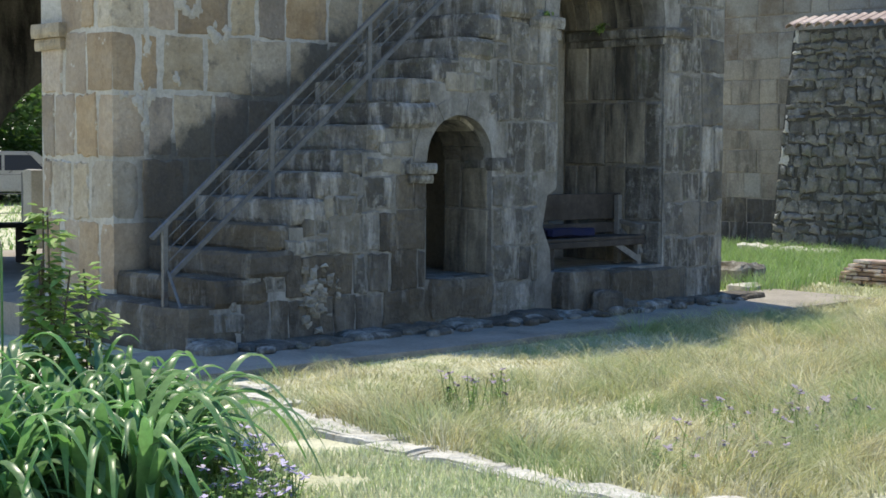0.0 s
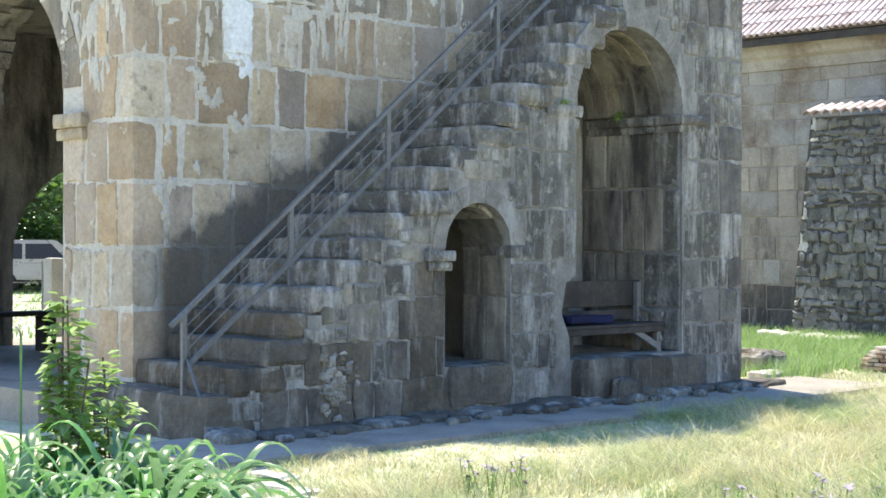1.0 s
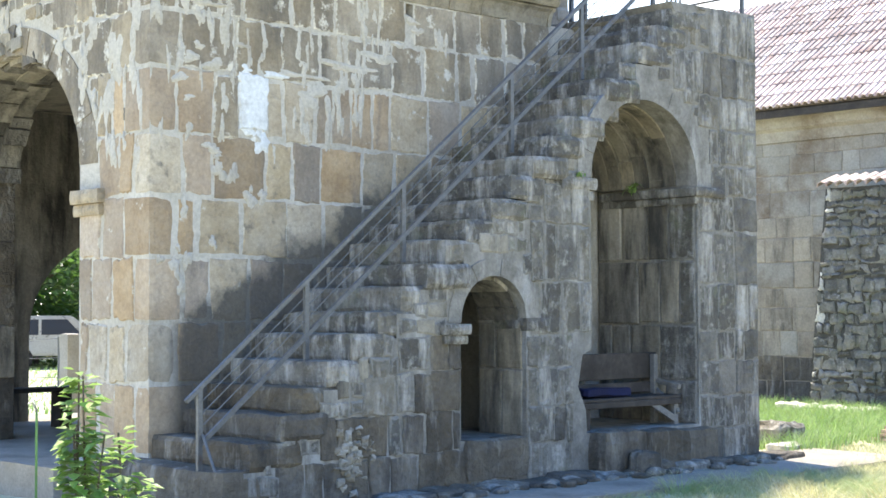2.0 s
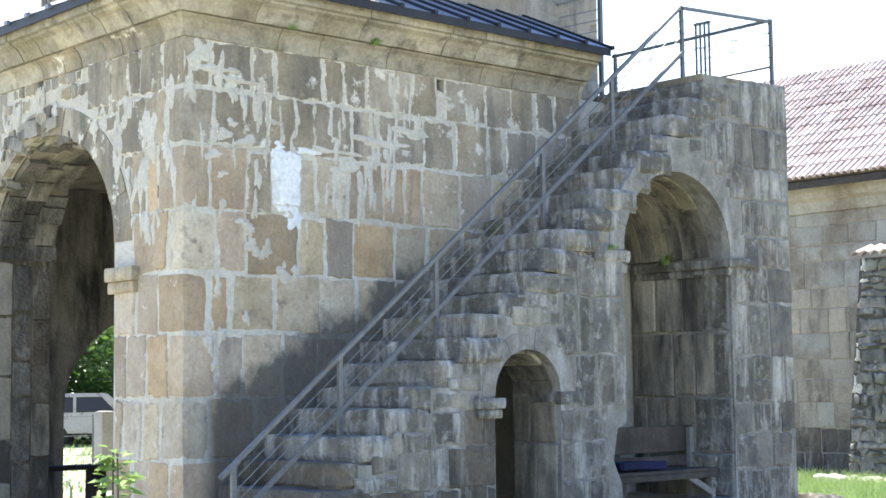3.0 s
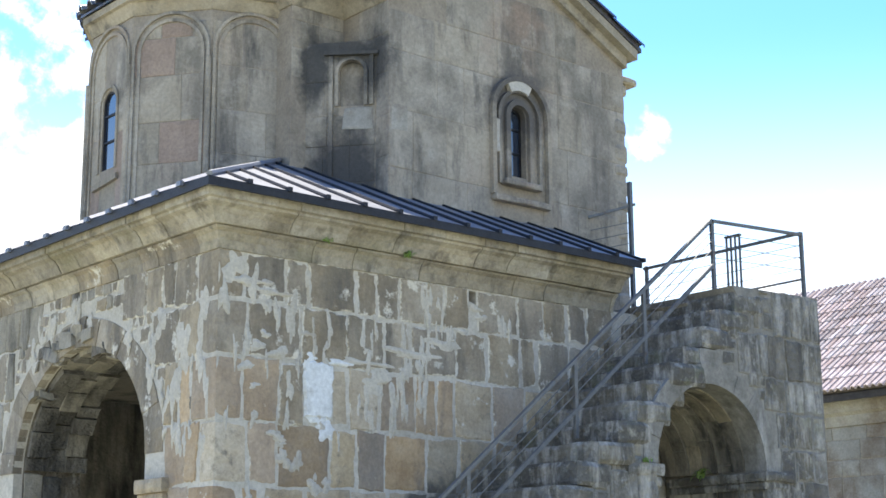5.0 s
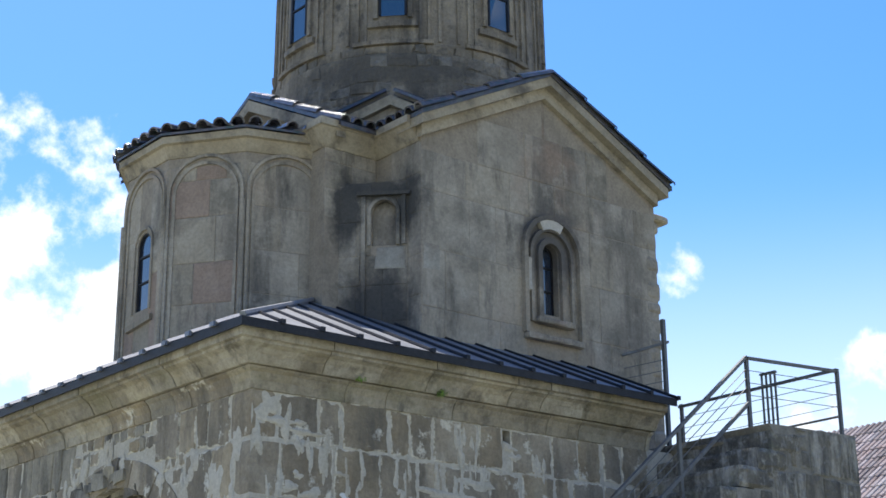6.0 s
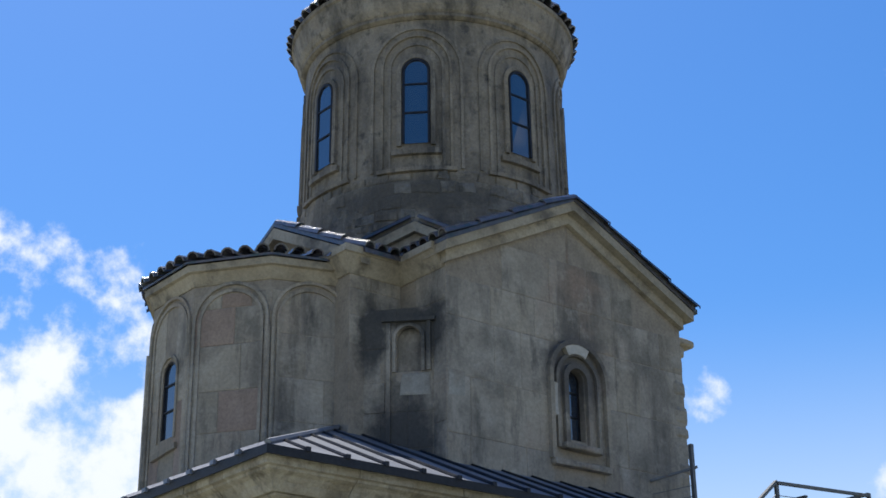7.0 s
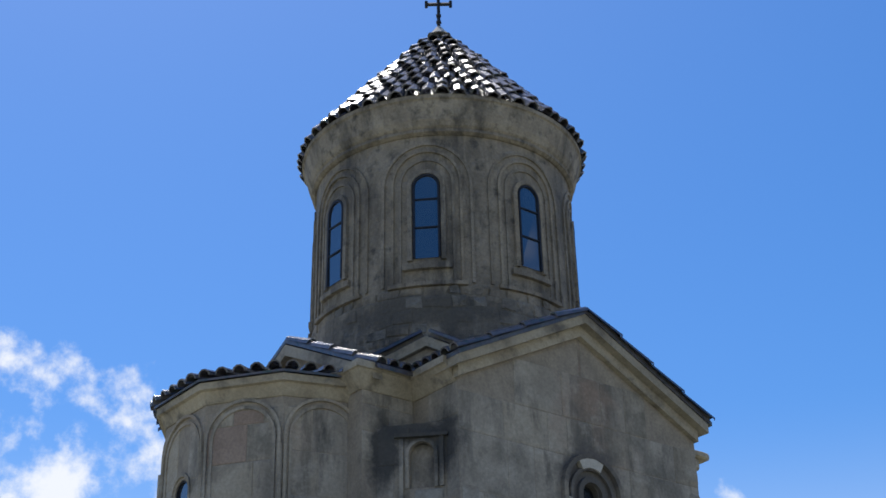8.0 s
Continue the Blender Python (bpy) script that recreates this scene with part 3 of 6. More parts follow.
bm = bmesh.new()
top = 3.4
for a, b, c, d in (((ex, ey), (13.68, ey), (13.68, ey + top), (ex + top, ey + top)), ((ex, 21.0), (ex, ey), (ex + top, ey + top), (ex + top, 21.0))):
    lo = [bm.verts.new((p[0], p[1], roof_z(*p) - 0.0)) for p in (a, b, c, d)]
    hi = [bm.verts.new((p[0], p[1], roof_z(*p) + 0.045)) for p in (a, b, c, d)]
    bm.faces.new(lo[::-1])
    bm.faces.new(hi)
    for i in range(4):
        bm.faces.new((lo[i], lo[(i + 1) % 4], hi[(i + 1) % 4], hi[i]))
roof = piece("roof", bm, ROOFMETAL, church, "dark standing-seam sheet-metal roof")
def rough_nub(bm, at):
    """The folded-down end of a seam at the eaves."""
    x, y, z = at
    box(bm, x - 0.024, x + 0.024, y - 0.005, y + 0.07, z - 0.03, z + 0.018)


for k in range(13):
    x = ex + 0.45 + 0.47 * k
    d = min(x - ex, top)
    bm = bmesh.new()
    bar(bm, (x, ey - 0.02, ez + 0.05), (x, ey + min(d, 1.48 if x > 11 else d), ez + M_ROOF * min(d, 1.48 if x > 11 else d) + 0.05), 0.022)
    rough_nub(bm, (x, ey - 0.03, ez + 0.06))
    # south seams coloured black for their shaded sides; west ones keep the sheet metal
    piece("seam", bm, IRON, roof)
for k in range(14):
    y = ey + 0.45 + 0.47 * k
    d = min(y - ey, top)
    bm = bmesh.new()
    bar(bm, (ex - 0.02, y, ez + 0.06), (ex + d, y, ez + M_ROOF * d + 0.06), 0.032, 4)
    rough_nub(bm, (ex - 0.03, y, ez + 0.06))
    piece("seam", bm, ROOFMETAL, roof)
bm = bmesh.new()
bar(bm, (ex, ey, ez + 0.06), (ex + top, ey + top, ez + M_ROOF * top + 0.07), 0.035)
piece("seam", bm, ROOFMETAL, roof)

piece("eave_trim", sweep([(0.0, -0.05), (0.02, -0.05), (0.02, 0.04), (0.0, 0.04)], [(ex, 21.0, ez), (ex, ey, ez), (13.68, ey, ez)]), IRON, roof)

# ---- church, upper storey ----
GABLE_UP = 10.0
GABLE = [(XU0, 5.3), (XU1, 5.3), (XU1, GABLE_UP - 1.01), (AX, GABLE_UP), (XU0, GABLE_UP - 1.01)]
WIN_U = (13.1, 0.135, 7.05, 7.85)
wall_t = piece("wall", slab(GABLE, [arch(*WIN_U)], 0, -0.5, SOUTHWARD(YU)), UPPER_JOINT, church, "brown ashlar gable wall with a slit window")
YI = 14.64
wall_ts = piece("wall", slab([(YU + 0.5, 5.3), (YI + 0.3, 5.3), (YI + 0.3, EAVE), (YU + 0.5, EAVE)], [], -0.0, -0.5, WESTWARD(XU0)), UPPER_JOINT, church)
bm = slab([(10.2, 5.3), (XU0, 5.3), (XU0, EAVE), (10.2, EAVE)], [], 0, -0.5, SOUTHWARD(YI))
wall_i = piece("wall", bm, UPPER_JOINT, church)
bm = bmesh.new()
box(bm, XU1 - 0.5, XU1, YU + 0.5, 19.3, 5.3, EAVE)
piece("wall", bm, UPPER_JOINT, church)
# arm over the apse, with its own gable
bm = slab([(YI + 0.5, 5.3), (2 * AY - YI, 5.3), (2 * AY - YI, EAVE), (AY, APEX), (YI + 0.5, EAVE + 0.27)], [], 0.0, -0.4, WESTWARD(10.4))
piece("wall", bm, UPPER_JOINT, church)


def apse_point(k, r=APR):
    a = radians(36 * k)
    return (APC - r * math.sin(a), AY - r * math.cos(a))


APSE_TOP = 9.02
apse_walls = []
for k in range(5):
    a, b = apse_point(k), apse_point(k + 1)
    w = math.dist(a, b)
    hole = [arch(w / 2, 0.16, 7.0, 7.84)] if k == 2 else []
    m = upright(b, a)
    apse_walls.append((piece("apse_wall", slab([(0, 5.3), (w, 5.3), (w, APSE_TOP), (0, APSE_TOP)], hole, 0, -0.35, m), UPPER_JOINT, church), m, w))
CORN2 = [(-0.1, -0.24), (0.02, -0.24), (0.05, -0.2), (0.17, -0.04), (0.2, -0.03), (0.2, 0.06), (-0.1, 0.06)]
CORN3 = [(-0.1, -0.19), (0.015, -0.19), (0.03, -0.16), (0.08, -0.04), (0.13, -0.03), (0.13, 0.06), (-0.1, 0.06)]
piece("cornice", sweep(CORN3, [(*apse_point(k), APSE_TOP) for k in range(5, -1, -1)]), UPCORNICE, church)

# drum
DR = 1.97


def lathe(profile, n=64):
    bm = bmesh.new()
    rows = [[bm.verts.new((AX + r * math.cos(2 * math.pi * k / n), AY + r * math.sin(2 * math.pi * k / n), z)) for k in range(n)] for r, z in profile]
    for i in range(len(rows) - 1):
        for k in range(n):
            bm.faces.new((rows[i][k], rows[i][(k + 1) % n], rows[i + 1][(k + 1) % n], rows[i + 1][k]))
    return bm


drum = piece("drum", lathe([(DR + 0.03, 9.2), (DR + 0.03, 10.75), (DR, 10.8), (DR - 0.03, 13.2), (DR - 0.03, 13.45)]), DRUMSTONE, church, "round drum of brown weathered stone")
piece("cornice", lathe([(DR - 0.05, 13.36), (DR + 0.02, 13.38), (DR + 0.06, 13.42), (DR + 0.10, 13.5), (DR + 0.17, 13.78), (DR + 0.2, 13.8), (DR + 0.2, 13.86), (DR - 0.2, 13.9)]), DRUMSTONE, church)
piece("moulding", lathe([(DR - 0.06, 13.29), (DR + 0.0, 13.3), (DR + 0.045, 13.33), (DR + 0.045, 13.37), (DR - 0.02, 13.4)]), DRUMSTONE, church)
cone = piece("dome_roof", lathe([(DR + 0.2, 13.84), (0.05, 16.36), (0.0, 16.38)]), GLAZED, church, "conical roof of dark glazed tiles")

# ---- outer staircase ----
stairs = thing("stone_staircase", (11.5, 11.9, 0), "grey weathered stone staircase block with two arched recesses", "staircase")
SMALL = (11.12, 0.47, 0.52, 1.70, 0.47)
BIG = (13.53, 0.93, 0.5, 3.25, 0.93)
outline = [(step_x(1) + 0.1, 0)]
outline += [(XR, 0), (XR, 5.4), (14.0, 5.36)]
for i in range(21, 0, -1):
    outline += [(step_x(i + 1) + 0.25, step_top(i) - 0.03), (step_x(i) + 0.25, step_top(i) - 0.03)]
outline[0] = (outline[-1][0], 0)
BIG_LOOP = arch(*BIG)[:-1] + [(BIG[0] - BIG[1], 1.4), (12.45, 1.33), (12.38, 1.0), (12.5, 0.75), (12.52, 0.5)]
stair_wall = piece("wall", slab(outline, [arch(*SMALL), BIG_LOOP], 0, -0.7, SOUTHWARD(YF)), GREY_JOINT, stairs)
core = [(step_x(1) + 0.3, 0), (XR, 0), (XR, 5.3), (14.0, 5.26)] + [p for i in range(21, 0, -1) for p in ((step_x(i + 1) + 0.25, step_top(i) - 0.06), (step_x(i) + 0.25, step_top(i) - 0.06))]
core[0] = (core[-1][0], 0)
piece("wall", slab(core, [arch(SMALL[0] + 0.1, SMALL[1] + 0.4, SMALL[2], SMALL[3] - 0.15, SMALL[1] + 0.25), arch(BIG[0], BIG[1] + 0.004, BIG[2], BIG[3], BIG[1])], -0.7, -1.53, SOUTHWARD(YF)), NICHE, stairs)
bm = bmesh.new()
box(bm, 14.1, XR, YF + 0.05, YU, 5.2, 5.36)
piece("landing", bm, GREY, stairs, "stone landing at the head of the stairs")


def rough_stone(bm, x0, x1, y0, y1, z0, z1, seed, amp=0.02, cuts=3):
    bm2 = bmesh.new()
    box(bm2, x0, x1, y0, y1, z0, z1)
    bmesh.ops.subdivide_edges(bm2, edges=bm2.edges, cuts=cuts, use_grid_fill=True)
    c = Vector(((x0 + x1) / 2, (y0 + y1) / 2, (z0 + z1) / 2))
    for v in bm2.verts:
        on = sum((abs(v.co.x - x0) < 1e-5 or abs(v.co.x - x1) < 1e-5, abs(v.co.y - y0) < 1e-5 or abs(v.co.y - y1) < 1e-5, abs(v.co.z - z0) < 1e-5 or abs(v.co.z - z1) < 1e-5))
        d = noise.noise_vector((v.co * 3.1) + Vector((seed * 7.7, 0, 0)))
        v.co += d * amp
        if on > 1:
            v.co += (c - v.co).normalized() * amp * (1.2 if on == 2 else 1.8)
    me = bpy.data.meshes.new("tmp")
    bm2.to_mesh(me)
    bm2.free()
    bm.from_mesh(me)
    bpy.data.meshes.remove(me)


for i in range(1, 23):
    x0, zt = step_x(i), step_top(i)
    back = {1: 13.45, 2: 13.15}.get(i, YS + 0.02)
    bm = bmesh.new()
    rough_stone(bm, x0 + random.uniform(-0.03, 0.05), step_x(i + 1) + 0.3, YF - 0.03 + random.uniform(-0.03, 0.04), back, zt - 0.25 if i > 1 else -0.05, zt + random.uniform(-0.02, 0.02), i, 0.025, 4)
    piece("step", bm, DAMP_SHADE_STONE if i < 5 else GREY, stairs)



def ribbon(path, w, n0, n1, m=None, warp=None):
    """A raised band of width w along a (u, v) line, from n0 to n1."""
    bm = bmesh.new()
    k = len(path)
    rows = []
    for i in range(k):
        p = Vector(path[i])
        d = (Vector(path[min(i + 1, k - 1)]) - Vector(path[max(i - 1, 0)])).normalized()
        s = Vector((-d.y, d.x)) * w / 2
        rows.append([bm.verts.new((q.x, q.y, n)) for q, n in ((p - s, n0), (p - s * 0.8, n1), (p + s * 0.8, n1), (p + s, n0))])
    for i in range(k - 1):
        for j in range(4):
            bm.faces.new((rows[i][j], rows[i + 1][j], rows[i + 1][(j + 1) % 4], rows[i][(j + 1) % 4]))
    bm.faces.new(rows[0])
    bm.faces.new(rows[-1][::-1])
    if m is not None:
        bmesh.ops.transform(bm, matrix=m, verts=bm.verts)
    if warp is not None:
        for v in bm.verts:
            v.co = warp(*v.co)
    return bm


def arc(c, half, v0, spring, rise=None, n=14):
    return arch(c, half, v0, spring, rise, n)[::-1]


# ---- railings ----
stair_rail = thing("stair_railing", (11, 11.6, 2.5), "grey painted steel stair railing with thin wires", "railing")
YR = 11.6
RAIL_SLOPE = 0.8066


def rail_z(x, up=0.0):
    return 1.13 + RAIL_SLOPE * (x - 7.86) + up


for x, z0 in ((7.86, 0.4), (9.06, 1.34), (10.28, 2.3), (11.83, 3.5), (12.96, 4.4), (14.22, 5.3)):
    bm = bmesh.new()
    box(bm, x - 0.024, x + 0.024, YR - 0.018, YR + 0.018, z0, rail_z(x))
    piece("post", bm, RAILMETAL, stair_rail)


def flat_bar(a, b, w, h):
    bm = bmesh.new()
    a, b = Vector(a), Vector(b)
    d = (b - a).normalized()
    side = d.cross(Vector((0, 0, 1))).normalized() * w / 2
    up = side.cross(d).normalized() * h / 2
    vs = [[bm.verts.new(p + s * side + u * up) for s, u in ((-1, -1), (1, -1), (1, 1), (-1, 1))] for p in (a, b)]
    for j in range(4):
        bm.faces.new((vs[0][j], vs[0][(j + 1) % 4], vs[1][(j + 1) % 4], vs[1][j]))
    bm.faces.new(vs[0][::-1])
    bm.faces.new(vs[1])
    return bm


piece("handrail", flat_bar((7.72, YR, rail_z(7.72)), (14.22, YR, rail_z(14.22)), 0.045, 0.036), RAILMETAL, stair_rail)
piece("lower_rail", flat_bar((7.86, YR - 0.01, rail_z(7.86, -0.5)), (14.22, YR - 0.01, rail_z(14.22, -0.55)), 0.03, 0.042), RAILMETAL, stair_rail)
for d in (0.14, 0.25, 0.36):
    bm = bmesh.new()
    bar(bm, (7.9, YR, rail_z(7.9, -d)), (14.2, YR, rail_z(14.2, -d)), 0.006, 5)
    piece("wire", bm, RAILMETAL, stair_rail)
bm = bmesh.new()
bar(bm, (7.88, YR - 0.02, 0.72), (7.86, YR - 0.42, 0.12), 0.014)
piece("brace", bm, RAILMETAL, stair_rail)

landing_rail = thing("landing_railing", (15, 12, 5.36), "dark steel railing round the stair landing", "railing")
for a, b in (((14.22, YR - 0.02), (15.56, 11.3)), ((15.56, 11.3), (15.56, 13.9))):
    piece("handrail", flat_bar((*a, 6.24), (*b, 6.22), 0.036, 0.036), RAILMETAL, landing_rail)
    for k, d in enumerate((0.15, 0.3, 0.45, 0.58)):
        if k == 3 and a[0] < 15:
            continue
        bm = bmesh.new()
        bar(bm, (*a, 6.24 - d), (*b, 6.22 - d), 0.005 if k < 3 else 0.016, 5)
        piece("wire", bm, RAILMETAL, landing_rail)
for x, y in ((15.56, 11.3), (15.56, 12.25), (15.56, 12.32), (15.56, 12.39), (15.56, 12.46), (15.56, 13.85)):
    bm = bmesh.new()
    w = 0.02 if y < 12 or y > 13 else 0.011
    box(bm, x - w, x + w, y - w, y + w, 5.34, 6.25 if y < 12 or y > 13 else 6.4)
    piece("post", bm, RAILMETAL, landing_rail)
bm = bmesh.new()
box(bm, 15.535, 15.585, 12.23, 12.48, 6.385, 6.41)
piece("post_cap", bm, RAILMETAL, landing_rail)
door_rail = thing("door_handrail", (14.7, 13.3, 5.36), "short dark steel handrail by the upper wall", "railing")
piece("handrail", flat_bar((14.33, 13.73, 6.72), (14.82, 13.35, 6.9), 0.04, 0.03), RAILMETAL, door_rail)
bm = bmesh.new()
box(bm, 14.74, 14.79, 13.36, 13.41, 5.35, 7.2)
piece("post", bm, RAILMETAL, door_rail)
for k in range(4):
    bm = bmesh.new()
    bar(bm, (14.36, 13.73, 6.55 - 0.14 * k), (14.77, 13.39, 6.66 - 0.14 * k), 0.006, 5)
    piece("wire", bm, RAILMETAL, door_rail)

# ---- arches of the lower storey and the staircase ----
MW, MF, MU = WESTWARD(XC), SOUTHWARD(YF), SOUTHWARD(YU)


def arch_ring(parent, m, c, half, spring, rise, width, count, n1, mat):
    for k in range(count):
        a0, a1 = 180 * k / count + 0.04, 180 * (k + 1) / count - 0.04
        bm = bmesh.new()
        j = random.uniform(-0.012, 0.012)
        ring(bm, c, spring, half - 0.004, half + width + j, a0, a1, -0.1, n1 + random.uniform(-0.006, 0.008), m, 2, rise / half)
        piece("voussoir", bm, mat, parent)


arch_ring(stair_wall, MF, SMALL[0], SMALL[1], SMALL[3], SMALL[4], 0.17, 9, 0.01, GREY_JOINT)
arch_ring(stair_wall, MF, BIG[0], BIG[1], BIG[3], BIG[4], 0.22, 11, 0.012, GREY_JOINT)


# courses of the two barrel vaults, running inwards
rnd_vault = random.Random(12)
c, half, _, spring, rise = BIG
for k in range(6):
    d0, d1 = -0.3 - 0.2 * k, -0.3 - 0.2 * k - 0.19
    a = 1.0
    while a < 178:
        da = min(rnd_vault.uniform(22, 48), 179 - a)
        bm = bmesh.new()
        ring(bm, c, spring, half - 0.012 - 0.012 * k - rnd_vault.uniform(0.0, 0.012), half + 0.03, a, a + da - 0.4, d1, d0, MF, 6, rise / half)
        piece("vault_stone", bm, rnd_vault.choice((NICHE, NICHE, BLOCKS)), stair_wall)
        a += da
for (c, half, _, spring, rise), d0, d1, step in ((SMALL, -0.12, -0.69, 24.0),):
    a = 1.0
    while a < 178:
        da = min(step * rnd_vault.uniform(0.7, 1.3), 179 - a)
        bm = bmesh.new()
        ring(bm, c, spring, half - rnd_vault.uniform(0.008, 0.045), half + 0.03, a, a + da - 0.8, d1, d0 + rnd_vault.uniform(-0.06, 0.04), MF, 3, rise / half)
        piece("vault_stone", bm, rnd_vault.choice((NICHE, NICHE, BLOCKS, DARKSTONE)), stair_wall)
        a += da


def impost(parent, x0, x1, y0, y1, z, h, mat):
    bm = bmesh.new()
    rough_stone(bm, x0, x1, y0, y1, z - h * 0.55, z, x0 * 3, 0.012, 2)
    rough_stone(bm, x0 + 0.03, x1 - 0.02, y0 + 0.03, y1, z - h, z - h * 0.55, x0 * 5, 0.012, 2)
    return piece("impost", bm, mat, parent)


# rough broken masonry under the crown and down the sides of the porch arch
rnd_soffit = random.Random(31)
for row in range(3):
    d0, d1 = -0.13 - row * 0.245, -0.13 - row * 0.245 - 0.235
    a = 4.0
    while a < 176:
        da = rnd_soffit.uniform(6, 15)
        bm = bmesh.new()
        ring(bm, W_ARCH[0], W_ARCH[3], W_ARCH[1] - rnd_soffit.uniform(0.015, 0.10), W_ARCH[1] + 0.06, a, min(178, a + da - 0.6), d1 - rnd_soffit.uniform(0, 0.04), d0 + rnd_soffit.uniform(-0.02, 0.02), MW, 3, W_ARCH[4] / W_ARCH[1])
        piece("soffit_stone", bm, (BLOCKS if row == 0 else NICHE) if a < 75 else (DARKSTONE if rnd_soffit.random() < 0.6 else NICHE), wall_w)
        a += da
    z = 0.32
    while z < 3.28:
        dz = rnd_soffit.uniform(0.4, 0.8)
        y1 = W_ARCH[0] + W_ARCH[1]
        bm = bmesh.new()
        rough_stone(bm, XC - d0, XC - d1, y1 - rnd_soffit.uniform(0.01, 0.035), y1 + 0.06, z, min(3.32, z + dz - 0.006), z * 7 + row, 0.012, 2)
        # outer stones lighter, inner rows darker: the recess's shade put into the colour
        piece("jamb_stone", bm, (NICHE, DARKSTONE, DAMP_SHADE_STONE)[row] if rnd_soffit.random() < 0.7 else BLOCKS, wall_w)
        z += dz
for q in range(16):
    y0 = 14.95 + 0.11 * q + rnd_soffit.uniform(-0.05, 0.05)
    z0 = W_ARCH[3] + W_ARCH[4] * math.sqrt(1 - ((y0 - W_ARCH[0]) / W_ARCH[1]) ** 2) + rnd_soffit.uniform(-0.06, 0.28)
    s0 = rnd_soffit.uniform(0.1, 0.24)
    bm = bmesh.new()
    rough_stone(bm, XC - rnd_soffit.uniform(-0.02, 0.05), XC + 0.3, y0 - s0, y0 + s0, z0 - s0 * 0.55, z0 + s0 * 0.55, q * 1.7, 0.07, 5)
    piece("broken_stone", bm, (NICHE, DAMP_SHADE_STONE, BLOCKS, NICHE)[q % 4], wall_w)
arch_ring(wall_w, MW, *W_ARCH[:2], W_ARCH[3], W_ARCH[4], 0.34, 19, 0.004, TANHIGH)
impost(wall_w, XC - 0.1, XC + 0.5, 13.5, 14.05, 3.04, 0.27, TAN)
impost(stair_wall, 10.36, 10.74, YF - 0.09, YF + 0.5, 1.68, 0.2, GREY)
impost(stair_wall, 11.57, 11.93, YF - 0.03, YF + 0.5, 1.74, 0.26, GREY)
impost(stair_wall, 14.38, 14.95, YF - 0.06, YF + 1.45, 3.24, 0.19, GREY)
impost(stair_wall, 12.1, 12.68, YF - 0.05, YF + 0.5, 3.24, 0.24, GREY)
# worn sill stones and foot blocks
for x0, x1, y0, y1, z0, z1 in ((12.55, 13.3, YF - 0.22, YF + 0.1, 0, 0.52), (13.25, 14.0, YF - 0.26, YF + 0.1, 0, 0.5), (13.95, 14.6, YF - 0.2, YF + 0.1, 0, 0.48), (12.9, 13.3, YF - 0.42, YF - 0.2, 0.02, 0.3), (10.66, 11.6, YF - 0.06, YF + 0.3, 0.1, 0.53)):
    bm = bmesh.new()
    rough_stone(bm, x0, x1, y0, y1, z0, z1, x0, 0.03, 3)
    piece("sill_stone", bm, DAMP_SHADE_STONE, stairs)
x = 7.75
k = 0
while x < 16.1:
    w = random.uniform(0.3, 0.75)
    bm = bmesh.new()
    rough_stone(bm, x, x + w - 0.02, YF - random.uniform(0.3, 0.42), YF + 0.05, -0.05, random.uniform(0.08, 0.16), k * 3.3, 0.035, 3)
    piece("footing_stone", bm, DAMP_SHADE_STONE if k % 3 else GREY, stairs)
    x += w
    k += 1

# loose chips along the foot of the wall
rnd_chip = random.Random(61)
for q in range(46):
    x, y, r = rnd_chip.uniform(7.9, 15.9), YF - rnd_chip.uniform(0.3, 0.55), rnd_chip.uniform(0.03, 0.09)
    bm = bmesh.new()
    rough_stone(bm, x - r * 1.4, x + r * 1.4, y - r, y + r, 0.02, 0.04 + r * rnd_chip.uniform(0.6, 1.2), q * 1.9, r * 0.3, 2)
    piece("loose_stone", bm, GREY if q % 2 else DAMP_SHADE_STONE, stairs)

# bench in the deep arch
bench = thing("wooden_bench", (13.5, 11.58, 0.5), "old dark plank bench with a board back", "bench")
for name, x0, x1, y0, y1, z0, z1 in (("seat", 12.5, 14.36, 11.33, 11.73, 0.8, 0.84), ("backrest", 12.45, 14.38, 11.72, 11.76, 1.02, 1.32), ("apron", 12.5, 14.36, 11.33, 11.36, 0.73, 0.8), ("backrest", 12.48, 14.36, 11.71, 11.75, 0.86, 0.98)):
    bm = bmesh.new()
    box(bm, x0, x1, y0, y1, z0, z1)
    bmesh.ops.bevel(bm, geom=bm.edges, offset=0.008, segments=1, affect="EDGES")
    piece(name, bm, WOOD, bench)
for x in (12.75, 14.28):
    for y in (11.38, 11.68):
        bm = bmesh.new()
        box(bm, x - 0.035, x + 0.035, y - 0.03, y + 0.03, 0.5, 0.8 if y < 11.5 else 1.3)
        piece("leg", bm, OLDWOOD if x > 14 else WOOD, bench)
piece("brace", flat_bar((14.28, 11.36, 0.55), (13.8, 11.36, 0.78), 0.03, 0.07), OLDWOOD, bench)
piece("armrest", flat_bar((14.3, 11.32, 0.93), (14.3, 11.70, 1.0), 0.05, 0.05), OLDWOOD, bench)
piece("armrest", flat_bar((14.3, 11.34, 0.62), (14.3, 11.68, 0.9), 0.05, 0.05), OLDWOOD, bench, "grey weathered end board")
piece("armrest", flat_bar((14.3, 11.34, 0.66), (14.3, 11.68, 0.66), 0.05, 0.05), OLDWOOD, bench)
bm = bmesh.new()
rough_stone(bm, 12.75, 13.55, 11.38, 11.68, 0.845, 0.95, 4, 0.03, 5)
tagged(part("blanket", bm, BLUE), "folded dark blue blanket lying on the bench", "blanket")

